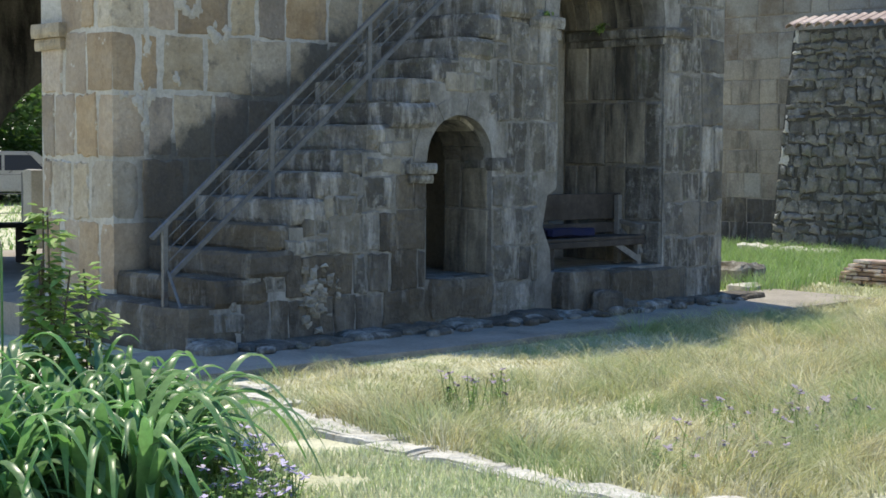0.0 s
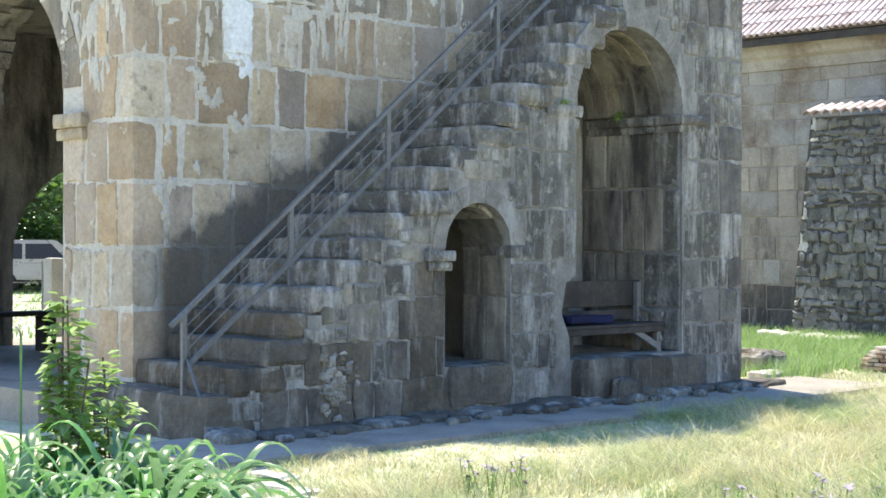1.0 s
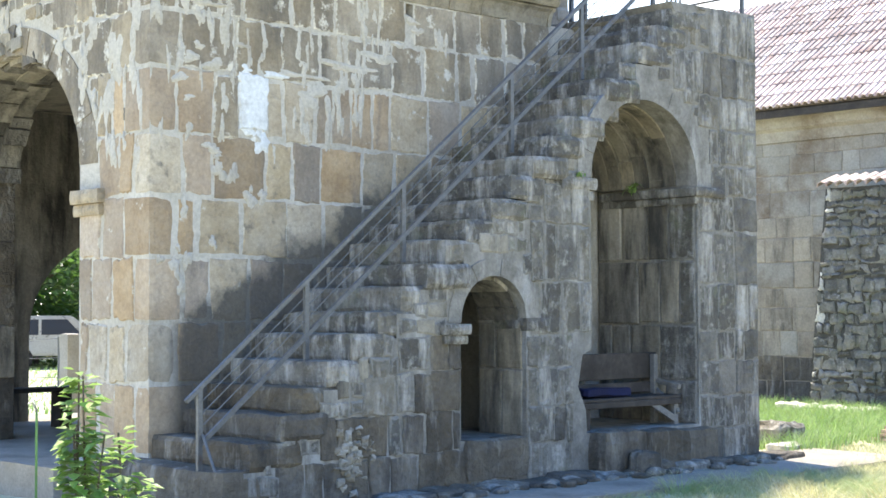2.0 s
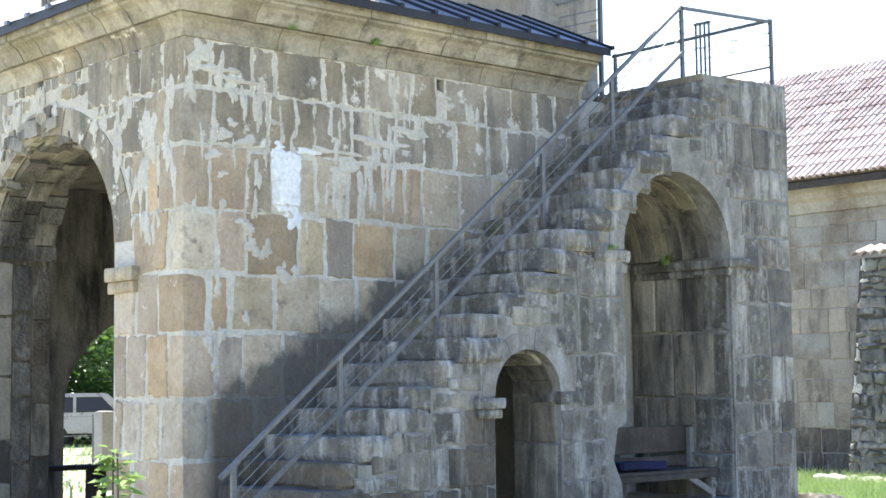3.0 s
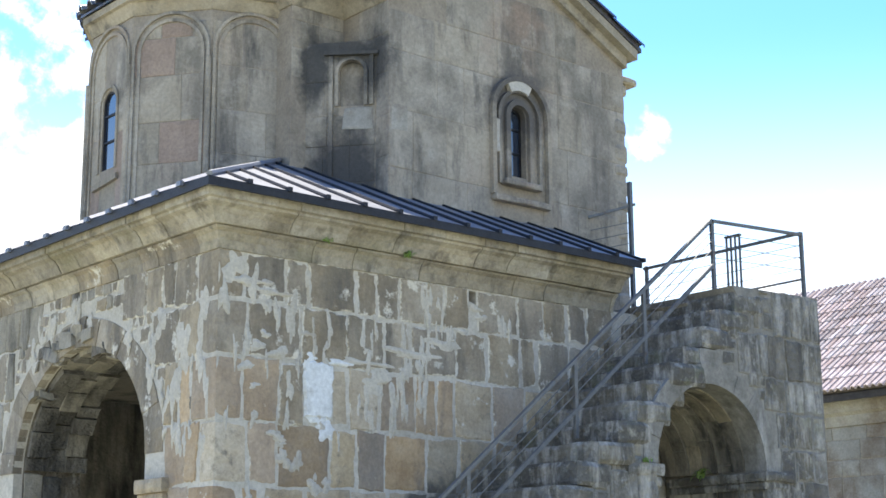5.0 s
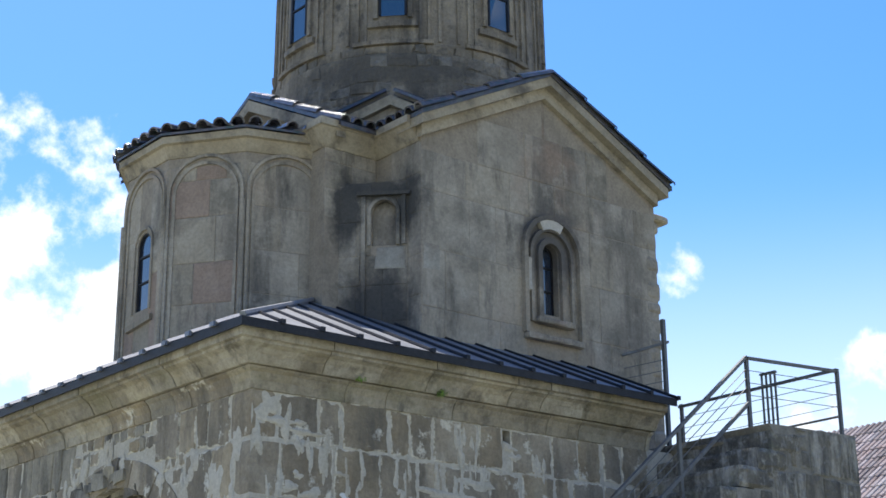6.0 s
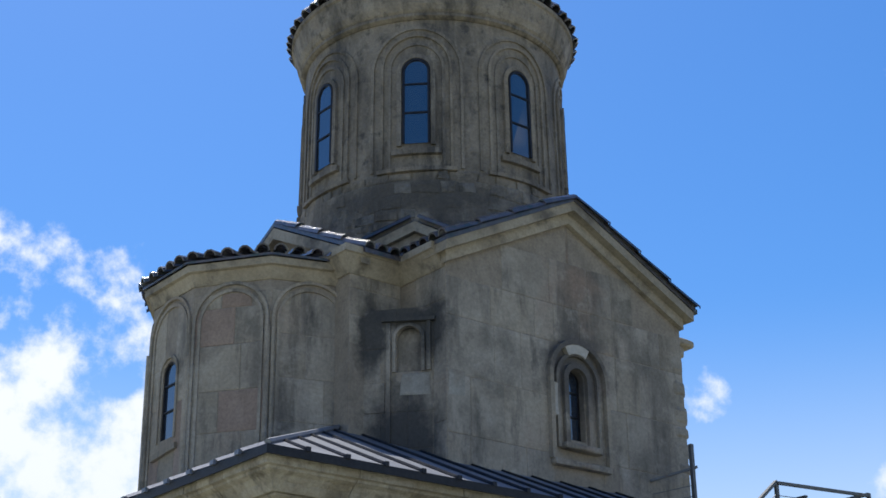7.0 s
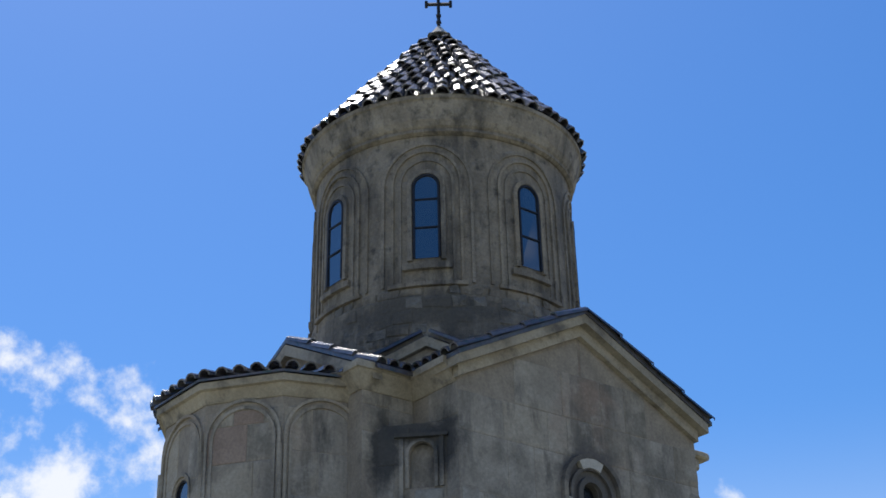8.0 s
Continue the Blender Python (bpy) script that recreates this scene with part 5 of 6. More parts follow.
blade_mesh("dry_grass", np.stack([gx, gy, 0 * gx - 0.03], 1), np.clip(h, 0.05, 0.4), 0.006 + 0.006 * rng.random(len(gx)), 2.0, GRASS, "tall sun-dried meadow grass", "grass", 2, 3, 0.7)
# short greener turf on the near side of the stone edging
n = 70000
gx, gy = rng.uniform(3.0, 7.4, n), rng.uniform(4.2, 10.3, n)
ok = (gx < np.vectorize(kerb_x)(gy) - 0.06 + 0.14 * patch_keep(gx, gy, 2.5, 6.0)) & (patch_keep(gx, gy, 1.3, 4.0) > -0.3)
gx, gy = gx[ok], gy[ok]
blade_mesh("short_grass", np.stack([gx, gy, 0 * gx - 0.03], 1), 0.04 + 0.045 * rng.random(len(gx)), 0.008 + 0.006 * rng.random(len(gx)), 0.8, PALEGRASS, "short green turf with bare patches", "grass", 3)
n = 26000
gx, gy = rng.uniform(16.6, 24.5, n), rng.uniform(11.2, 17.5, n)
ok = (patch_keep(gx, gy, 0.5, 9.0) > -0.3) & (gx > 16.4 + (gy - 11) * 0.5) & (gy > 11.2 + 0.1 * (gx - 16))
gx, gy = gx[ok], gy[ok]
blade_mesh("green_grass", np.stack([gx, gy, 0 * gx - 0.03], 1), 0.16 + 0.2 * rng.random(len(gx)), 0.014 + 0.008 * rng.random(len(gx)), 0.9, GREENGRASS, "lush green grass under the wall", "grass", 5)
n = 16000
gx, gy = rng.uniform(16.5, 26, n), rng.uniform(7.5, 11.6, n)
blade_mesh("turf", np.stack([gx, gy, 0 * gx - 0.03], 1), 0.05 + 0.07 * rng.random(n), 0.012 + 0.006 * rng.random(n), 0.9, GRASS, "thin dry turf", "grass", 6)
n = 14000
gx, gy = rng.uniform(12, 36, n), rng.uniform(24, 60, n)
blade_mesh("far_grass", np.stack([gx, gy, 0 * gx - 0.03], 1), 0.1 + 0.1 * rng.random(n), 0.03 + 0.02 * rng.random(n), 0.9, GREENGRASS, "far sunlit lawn", "grass", 8)

def tuft(at, size, seed):
    r = random.Random(seed)
    t = thing("wall_weed", at, "small green weed rooted in a wall joint", "weed", "weeds in the masonry")
    bm = bmesh.new()
    for q in range(26):
        strap_leaf(bm, Vector((r.gauss(0, 0.02), r.gauss(0, 0.02), 0)), r.uniform(0, 6.28), size * r.uniform(0.6, 1.2), size * 0.09, r.uniform(0.5, 1.2), r.uniform(0.2, 0.9), 4)
    part("foliage", bm, SHRUBLEAF, t)


# rough pale edging stones
edging = thing("stone_edging", (6.5, 7.2, 0), "line of pale worn edging stones sunk in turf", "edging")
y = 4.4
k = 0
while y < 9.6:
    w = random.uniform(0.25, 0.8)
    xk = kerb_x(y + w / 2) + random.uniform(-0.06, 0.06)
    bm = bmesh.new()
    rough_stone(bm, xk - random.uniform(0.1, 0.24), xk + random.uniform(0.1, 0.2), y - 0.02, y + w + 0.02, -0.12, random.uniform(-0.012, 0.01), k * 2.7, 0.035, 9)
    piece("edging_stone", bm, KERB, edging)
    y += w
    k += 1


def strap_leaf(bm, base, az, length, width, rise, droop, segs=13):
    d = Vector((math.cos(az), math.sin(az), 0))
    s = Vector((-d.y, d.x, 0))
    rows = []
    for k in range(segs + 1):
        f = k / segs
        p = base + d * (length * 0.55 * f ** 1.15 * (0.4 + droop)) + Vector((0, 0, length * (rise * f - (rise * 0.35 + droop * 0.75) * f ** 2.6)))
        w = width * (0.75 + 0.4 * f) * (1 - f ** 2.4) + 0.001
        rows.append([bm.verts.new(p - s * w + Vector((0, 0, w * 0.5))), bm.verts.new(p), bm.verts.new(p + s * w + Vector((0, 0, w * 0.5)))])
    for k in range(segs):
        for j in (0, 1):
            bm.faces.new((rows[k][j], rows[k][j + 1], rows[k + 1][j + 1], rows[k + 1][j])).smooth = True


for i, (p, s) in enumerate((((10.28, 12.52, 5.41), 0.12), ((14.36, 12.05, 3.22), 0.22), ((9.2, 12.5, 5.42), 0.07), ((12.35, 11.1, 3.24), 0.1))):
    tuft(p, s, i)


def lily_clump(at, count, size, seed):
    r = random.Random(seed)
    clump = thing("lily_clump", at, "clump of arching glossy green strap leaves", "plant", "lilies in the bed")
    for tuft in range(6):
        bm = bmesh.new()
        for i in range(count // 6):
            base = Vector((r.gauss(0, 0.13) * size, r.gauss(0, 0.13) * size, 0.0))
            az = math.atan2(base.y, base.x) + r.gauss(0, 0.7)
            strap_leaf(bm, base, az, size * r.uniform(0.8, 1.25), size * r.uniform(0.026, 0.048), r.uniform(0.95, 1.45), r.uniform(0.25, 1.15))
        part("leaf_tuft", bm, LEAF, clump)
    return clump


for i, (x, y, s) in enumerate(((2.9, 5.3, 1.0), (3.25, 5.25, 1.05), (3.6, 5.3, 1.05), (3.1, 5.7, 1.0), (3.5, 5.75, 0.95), (2.6, 5.0, 0.95), (3.2, 4.8, 0.9), (2.75, 5.75, 0.95), (3.75, 5.6, 0.85), (2.3, 5.45, 1.0), (2.5, 6.0, 1.0))):
    lily_clump((x + 0.9, y + 1.65, -0.02), 66, s * 0.98, i)


def leafy_stem(name, at, height, mat, label, category, seed, leaf=0.035, stems=3, spread=0.07):
    r = random.Random(seed)
    plant = thing(name, at, label, category)
    for q in range(stems):
        bm, lv = bmesh.new(), bmesh.new()
        tip = Vector((r.gauss(0, spread), r.gauss(0, spread), height * r.uniform(0.75, 1.0) if q else height))
        foot = Vector((r.gauss(0, 0.03), r.gauss(0, 0.03), 0))
        bar(bm, foot, tip, 0.006, 5)
        part("stem", bm, BARK, plant)
        for i in range(int(85 * height)):
            f = r.uniform(0.1, 1)
            p = foot.lerp(tip, f)
            az, el = r.uniform(0, 6.28), r.uniform(-0.3, 0.6)
            reach = (0.10 - 0.055 * f) * r.uniform(0.2, 1.2)
            d = Vector((math.cos(az) * math.cos(el), math.sin(az) * math.cos(el), math.sin(el)))
            c = p + d * reach
            s = d.cross(Vector((0, 0, 1))).normalized() * leaf * r.uniform(0.35, 0.6)
            L = leaf * r.uniform(0.9, 1.6)
            droop = Vector((0, 0, -0.3 * L))
            vs = [lv.verts.new(v) for v in (c, c + d * L * 0.5 - s, c + d * L + droop, c + d * L * 0.5 + s)]
            lv.faces.new(vs)
        part("foliage", lv, mat, plant)
    return plant


leafy_stem("tall_shrub", (4.4, 7.6, -0.02), 1.5, SHRUBLEAF, "slender leafy green shrub in the bed", "shrub", 3, 0.075, 5, 0.06)
leafy_stem("low_shrub", (4.7, 7.7, -0.02), 1.15, SHRUBLEAF, "slender leafy green shrub in the bed", "shrub", 5, 0.07, 4, 0.06)
bm = bmesh.new()
strap_leaf(bm, Vector((0, 0, 0)), 2.4, 0.14, 0.022, 0.9, 0.1)
strap_leaf(bm, Vector((0, 0, 0)), 3.1, 0.15, 0.02, 0.7, 0.2)
lily = thing("lily_flower", (4.0, 7.4, -0.02), "pale lily bud on a tall stem", "flower")
o = part("petals", bm, KERB, lily)
o.location = (0, 0, 1.3)
bm = bmesh.new()
bar(bm, (0, 0, 0), (0, 0, 1.32), 0.007, 5)
part("stem", bm, LEAF, lily)


def flower_patch(at, radius, count, height, seed, label, bloom=FLOWER, rate=0.75):
    r = random.Random(seed)
    plant = thing("violet_flowers", at, label, "flowers")
    st, fl = bmesh.new(), bmesh.new()
    for i in range(count):
        a, d = r.uniform(0, 6.28), radius * math.sqrt(r.random())
        b = Vector((math.cos(a) * d, math.sin(a) * d, 0))
        t = b + Vector((r.gauss(0, 0.05), r.gauss(0, 0.05), height * r.uniform(0.5, 1.0)))
        bar(st, b, t, 0.003, 3)
        for q in range(9):
            c = b.lerp(t, r.uniform(0.15, 1.0))
            az = r.uniform(0, 6.28)
            d2 = Vector((math.cos(az), math.sin(az), 0.3)) * 0.035
            s2 = Vector((-d2.y, d2.x, 0)) * 0.3
            st.faces.new([st.verts.new(v) for v in (c, c + d2 * 0.5 - s2, c + d2, c + d2 * 0.5 + s2)])
        if r.random() < rate:
            for q in range(7):
                az = r.uniform(0, 6.28)
                d2 = Vector((math.cos(az), math.sin(az), r.uniform(-0.4, 0.6))) * 0.027
                s2 = Vector((-d2.y, d2.x, 0.004)) * 0.5
                fl.faces.new([fl.verts.new(v) for v in (t - d2 * 0.2, t + d2 - s2, t + d2 * 1.3, t + d2 + s2)])
    part("foliage", st, SHRUBLEAF, plant)
    part("blossom", fl, bloom, plant)
    return plant


flower_patch((4.72, 6.62, -0.02), 0.26, 200, 0.34, 1, "violet-flowered low plants beside the lilies", FLOWER, 0.2)
flower_patch((4.4, 5.9, -0.02), 0.3, 220, 0.3, 2, "violet-flowered low plants beside the lilies", FLOWER, 0.2)
flower_patch((5.15, 6.9, -0.02), 0.2, 60, 0.2, 6, "violet-flowered low plants beside the lilies", FLOWER, 0.4)
flower_patch((7.65, 7.5, -0.02), 0.22, 30, 0.3, 3, "dry purple wild flowers in the long grass", DRYFLOWER, 0.45)
flower_patch((8.5, 5.6, -0.02), 0.6, 60, 0.25, 4, "dry purple wild flowers in the long grass", DRYFLOWER, 0.45)
flower_patch((7.3, 5.2, -0.02), 0.5, 30, 0.22, 5, "dry purple wild flowers in the long grass", DRYFLOWER, 0.45)


def tree(at, height, crown, seed, name="tree", label="broad leafy green tree beyond the church", leaves=4200):
    r = random.Random(seed)
    t = thing(name, at, label, name, name + "s beyond the church")
    bm = bmesh.new()
    top = Vector((r.gauss(0, 0.3), r.gauss(0, 0.3), height * 0.4))
    rows = []
    for k in range(5):
        f = k / 4
        c, rad = top * f, 0.28 * (1 - 0.6 * f)
        rows.append([bm.verts.new(c + Vector((rad * math.cos(a), rad * math.sin(a), 0))) for a in np.linspace(0, 2 * math.pi, 8, endpoint=False)])
    for k in range(4):
        for j in range(8):
            bm.faces.new((rows[k][j], rows[k][(j + 1) % 8], rows[k + 1][(j + 1) % 8], rows[k + 1][j]))
    limbs = []
    for q in range(7):
        a = r.uniform(0, 6.28)
        s = top * r.uniform(0.45, 1)
        e = s + Vector((math.cos(a) * crown * 0.7, math.sin(a) * crown * 0.7, height * r.uniform(0.1, 0.4)))
        bar(bm, s, e, 0.07, 5)
        limbs += [e, s.lerp(e, 0.6)]
    part("trunk", bm, BARK, t)
    lv = bmesh.new()
    for i in range(leaves):
        e = r.choice(limbs)
        p = e + Vector((r.gauss(0, crown * 0.3), r.gauss(0, crown * 0.3), r.gauss(0, crown * 0.25)))
        d = Vector((r.gauss(0, 1), r.gauss(0, 1), r.gauss(0, 0.5))).normalized() * r.uniform(0.14, 0.26)
        s = d.cross(Vector((r.random(), r.random(), 1))).normalized() * 0.1
        lv.faces.new([lv.verts.new(v) for v in (p, p + d * 0.5 - s, p + d, p + d * 0.5 + s)])
    part("crown", lv, TREELEAF, t)
    return t


for i, (x, y, hh, cr) in enumerate(((24.5, 52, 8.5, 3.4), (28.5, 54, 9, 3.6), (32, 57, 9.5, 3.6), (21, 56, 9, 3.5), (27, 60, 11, 4), (35.5, 58, 9, 3.6), (26, 50.5, 6, 3.0), (30.5, 52, 6.5, 3.2), (23, 49.5, 5.5, 2.8))):
    tree((x, y, -0.05), hh, cr, i)


for i in range(8):
    tree((19.5 + 2.3 * i, 49.3 + (i % 3) * 0.8, -0.05), 2.8, 2.2, 40 + i, "bush", "dense green bush behind the cars", 2200)


def suv(at, turn):
    car = thing("parked_car", at, "silver estate car parked on the grass", "car")
    car.rotation_euler = (0, 0, turn)
    prof = [(-2.2, 0.45), (-2.25, 0.95), (-2.1, 1.05), (-1.9, 1.66), (-1.7, 1.74), (0.3, 1.74), (0.95, 1.26), (2.0, 1.16), (2.25, 0.95), (2.25, 0.42)]
    bm = slab(prof, [], -0.85, 0.85, SOUTHWARD(0))
    bmesh.ops.bevel(bm, geom=[e for e in bm.edges if abs(e.calc_length()) > 0.05 and not e.is_boundary and e.calc_face_angle(0) > 0.5], offset=0.05, segments=2, affect="EDGES")
    part("body", bm, CARPAINT, car)
    for x0, x1, x2, x3 in ((-1.85, -1.72, -0.85, -0.85), (-0.75, -0.75, 0.12, 0.62)):
        for s in (-1, 1):
            bm = bmesh.new()
            loop = [(x0, 1.12), (x3, 1.12), (x2, 1.62), (x1, 1.62)]
            vs = [bm.verts.new((u, s * 0.856, v)) for u, v in loop]
            ws = [bm.verts.new((u, s * 0.84, v)) for u, v in loop]
            bm.faces.new(vs)
            for q in range(4):
                bm.faces.new((vs[q], vs[(q + 1) % 4], ws[(q + 1) % 4], ws[q]))
            part("side_window", bm, CARGLASS, car)
    for x in (-1.4, 1.35):
        for s in (-1, 1):
            bm = bmesh.new()
            bar(bm, (x, s * 0.88, 0.36), (x, s * 0.66, 0.36), 0.36, 18)
            wheel = part("wheel", bm, IRON, car)
            bm = bmesh.new()
            bar(bm, (x, s * 0.9, 0.36), (x, s * 0.87, 0.36), 0.2, 12)
            part("rim", bm, CARPAINT, wheel)
    return car


suv((25.75, 46.5, -0.02), radians(-8))
suv((30.6, 47.5, -0.02), radians(-8))
bm = bmesh.new()
rough_stone(bm, 13.55, 13.85, 24.0, 24.3, -0.05, 1.45, 3, 0.012, 3)
tagged(part("stone_post", bm, PLASTERSTONE), "plain pale square stone post", "post")
fence = thing("wire_fence", (16, 34, 0), "thin wire fence with steel posts", "fence")
for k in range(9):
    bm = bmesh.new()
    bar(bm, (12 + k * 1.6, 33, -0.05), (12 + k * 1.6, 33, 1.25), 0.03, 6)
    piece("post", bm, RAILMETAL, fence)
for z in (0.3, 0.75, 1.2):
    bm = bmesh.new()
    bar(bm, (12, 33, z), (24.8, 33, z), 0.008, 4)
    piece("wire", bm, RAILMETAL, fence)
table = thing("low_bench", (10.1, 18.4, 0.3), "small dark wooden bench in the porch", "bench")
for name, x0, x1, y0, y1, z0, z1 in (("seat", 9.3, 10.5, 18.2, 18.55, 0.78, 0.84), ("leg", 10.2, 10.38, 18.25, 18.5, 0.3, 0.78), ("leg", 9.4, 9.55, 18.25, 18.5, 0.3, 0.78)):
    bm = bmesh.new()
    box(bm, x0, x1, y0, y1, z0, z1)
    bmesh.ops.bevel(bm, geom=bm.edges, offset=0.012, segments=1, affect="EDGES")
    piece(name, bm, WOOD, table)


# ---- stones of the walls ----
def stone(parent, m, u0, u1, v0, v1, proud, mat, rnd, back=-0.03, jit=0.012, ch=0.012, warp=None, sides=1):
    """One wall stone: a ragged outline with a worn edge round its face."""
    j = lambda: rnd.uniform(-jit, jit)
    c = [(u0 + j(), v0 + j()), (u1 + j(), v0 + j()), (u1 + j(), v1 + j()), (u0 + j(), v1 + j())]
    if sides > 1:
        loop = []
        for q in range(4):
            a, b = c[q], c[(q + 1) % 4]
            for k in range(sides):
                f = k / sides
                g = 0.55 if k else 0.0
                loop.append((a[0] + (b[0] - a[0]) * f + j() * g, a[1] + (b[1] - a[1]) * f + j() * g))
        c = loop
    n = len(c)
    mu, mv = (u0 + u1) / 2, (v0 + v1) / 2
    inset = lambda d: [(mu + (u - mu) * max(0.2, 1 - 2 * d / max(0.05, u1 - u0)), mv + (v - mv) * max(0.2, 1 - 2 * d / max(0.05, v1 - v0))) for u, v in c]
    tip = rnd.uniform(-0.3, 0.3) * jit
    pts = [(*p, back) for p in c] + [(*p, proud - ch * 0.8) for p in c] + [(*p, proud + tip) for p in inset(ch)] + [(*p, proud + tip + 0.003) for p in inset(ch + 0.045)]
    co = [m @ Vector(p) for p in pts] if warp is None else [warp(*p) for p in pts]
    faces = [tuple(range(3 * n, 4 * n))] + [(r * n + i, r * n + (i + 1) % n, r * n + n + (i + 1) % n, r * n + n + i) for r in range(3) for i in range(n)]
    me = bpy.data.meshes.new("stone")
    me.from_pydata(co, [], faces)
    me.attributes.new("rim", "FLOAT", "POINT").data.foreach_set("value", [1.0] * (2 * n) + [0.9] * n + [0.0] * n)
    me.materials.append(mat)
    ob = new("stone", me)
    return shift_in(ob, parent)


def free_spans(u0, u1, va, vb, spans):
    """What is left of u0..u1 in a course between va and vb when the openings are taken out."""
    out = [(u0, u1)]
    for span in spans:
        cuts = [c for c in (span(va + (vb - va) * k / 6) for k in range(7)) if c]
        if not cuts:
            continue
        a, b = min(c[0] for c in cuts), max(c[1] for c in cuts)
        nxt = []
        for x, y in out:
            if b <= x or a >= y:
                nxt.append((x, y))
                continue
            if a > x:
                nxt.append((x, a))
            if b < y:
                nxt.append((b, y))
        out = nxt
    return out


def arch_span(c, half, v0, spring, rise, pad=0.0, ringw=0.0):
    def f(v):
        if v < v0 - 0.001 or v > spring + rise + ringw:
            return None
        if v <= spring:
            return (c - half - pad, c + half + pad)
        q = (v - spring) / (rise + ringw)
        w = (half + ringw) * math.sqrt(max(0, 1 - q * q))
        return (c - w, c + w)
    return f


LAID = []


def ashlar(parent, m, u0, u1, v0, v1, h, w, gap, proud, mat, seed, spans=(), jit=0.012, pick=None, warp=None, ch=0.012, hj=0.15, sides=1, beds=()):
    rnd = random.Random(seed)
    v = v0
    count = 0
    while v < v1 - 0.05:
        hh = min(h * rnd.uniform(1 - hj, 1 + hj), v1 - v)
        if v1 - v - hh < h * 0.35:
            hh = v1 - v
        hh = next((b - v for b in beds if b > v + 0.02), hh)
        for a, b in free_spans(u0, u1, v, v + hh, spans):
            u = a
            while u < b - 0.04:
                ww = rnd.uniform(*w)
                if b - u - ww < w[0] * 0.7:
                    ww = b - u
                mt = pick(u + ww / 2, v + hh / 2, rnd) if pick else mat
                if mt is not None:
                    g = gap * rnd.uniform(0.45, 1.5)
                    stone(parent, m, u + g / 2, u + ww - g / 2, v + g / 2, v + hh - g / 2, proud * rnd.uniform(0.5, 1.3), mt, rnd, jit=jit, warp=warp, ch=ch, sides=sides)
                    count += 1
                    if m is MF or m is MW:
                        LAID.append((m is MW, u, u + ww, v, v + hh))
                u += ww
        v += hh
    return count


def south_pick(u, v, rnd):
    if v < 0.19 + 0.786 * (u - 7.48) - 0.55:
        return None
    if v > 4.0 + 0.5 * (rnd.random() - 0.5):
        return TANHIGH
    return TANLOW if rnd.random() < (0.6 if u < 8.6 else 0.22) else TAN


BEDS = (1.12, 1.71, 2.34, 2.93, 3.54, 4.17, 4.74, WALL_TOP)
# corner stones that turn from one wall to the other, long and short by turns
QUOINS = []
rnd_corner = random.Random(77)
for i, (z0, z1) in enumerate(zip((0.45,) + BEDS, BEDS)):
    a, b = rnd_corner.uniform(0.34, 0.55), rnd_corner.uniform(0.2, 0.32)
    if i % 2:
        a, b = b, a
    QUOINS.append((z0, z1, a, b))
    bm = bmesh.new()
    rough_stone(bm, XC - 0.012, XC + a - 0.012, YS - 0.01, YS + b - 0.012, z0 + 0.012, z1 - 0.012, i * 2.3, 0.012, 4)
    piece("corner_stone", bm, TANHIGH if z0 > 4.1 else (TANLOW, TAN, TANLOW)[i % 3], wall_s)


def quoin_span(v, base, k):
    for q in QUOINS:
        if q[0] + 0.01 <= v <= q[1] - 0.01:
            return (base - 2, base + q[k])
    return None


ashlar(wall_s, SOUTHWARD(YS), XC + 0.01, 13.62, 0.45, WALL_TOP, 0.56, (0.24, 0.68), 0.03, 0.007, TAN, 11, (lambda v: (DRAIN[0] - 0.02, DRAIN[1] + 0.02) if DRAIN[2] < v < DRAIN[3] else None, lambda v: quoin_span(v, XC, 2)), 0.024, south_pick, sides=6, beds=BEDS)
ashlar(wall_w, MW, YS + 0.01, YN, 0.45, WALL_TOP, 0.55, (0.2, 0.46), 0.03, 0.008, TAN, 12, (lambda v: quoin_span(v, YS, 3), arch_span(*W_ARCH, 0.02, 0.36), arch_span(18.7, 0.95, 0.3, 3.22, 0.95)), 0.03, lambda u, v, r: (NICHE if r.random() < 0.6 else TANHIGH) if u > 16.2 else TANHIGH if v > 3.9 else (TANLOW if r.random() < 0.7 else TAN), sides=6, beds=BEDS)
ashlar(wall_w, MW, YS + 0.3, 18, 3.2, WALL_TOP, 0.16, (0.1, 0.26), 0.024, 0.008, TANHIGH, 17, (arch_span(*W_ARCH, 0.02, 0.35),), 0.02, lambda u, v, r: None if any(w and a - 0.04 < u < b + 0.04 and c < v < d for w, a, b, c, d in LAID) else (TANHIGH if r.random() < 0.7 else NICHE), sides=3)


def smear(parent, m, u, v, ru, rv, rnd, mat):
    """A thin ragged patch of old lime left on the face of a wall."""
    n = 22
    ph = [rnd.uniform(0, 6.28) for _ in range(4)]
    rim = []
    for k in range(n):
        a = 2 * math.pi * k / n
        r = 1 + 0.28 * math.sin(2 * a + ph[0]) + 0.22 * math.sin(3 * a + ph[1]) + 0.16 * math.sin(5 * a + ph[2]) + rnd.uniform(-0.14, 0.14)
        rim.append((u + ru * r * math.cos(a), v + rv * r * math.sin(a)))
    pts = [(*p, 0.004) for p in rim] + [(u + (p[0] - u) * 0.7, v + (p[1] - v) * 0.7, 0.0165) for p in rim] + [(u, v, 0.019)]
    faces = [(k, (k + 1) % n, n + (k + 1) % n, n + k) for k in range(n)] + [(n + k, n + (k + 1) % n, 2 * n) for k in range(n)]
    me = bpy.data.meshes.new("lime_patch")
    me.from_pydata([m @ Vector(p) for p in pts], [], faces)
    me.materials.append(mat)
    me.polygons.foreach_set("use_smooth", [True] * len(me.polygons))
    return shift_in(new("lime_patch", me), parent)


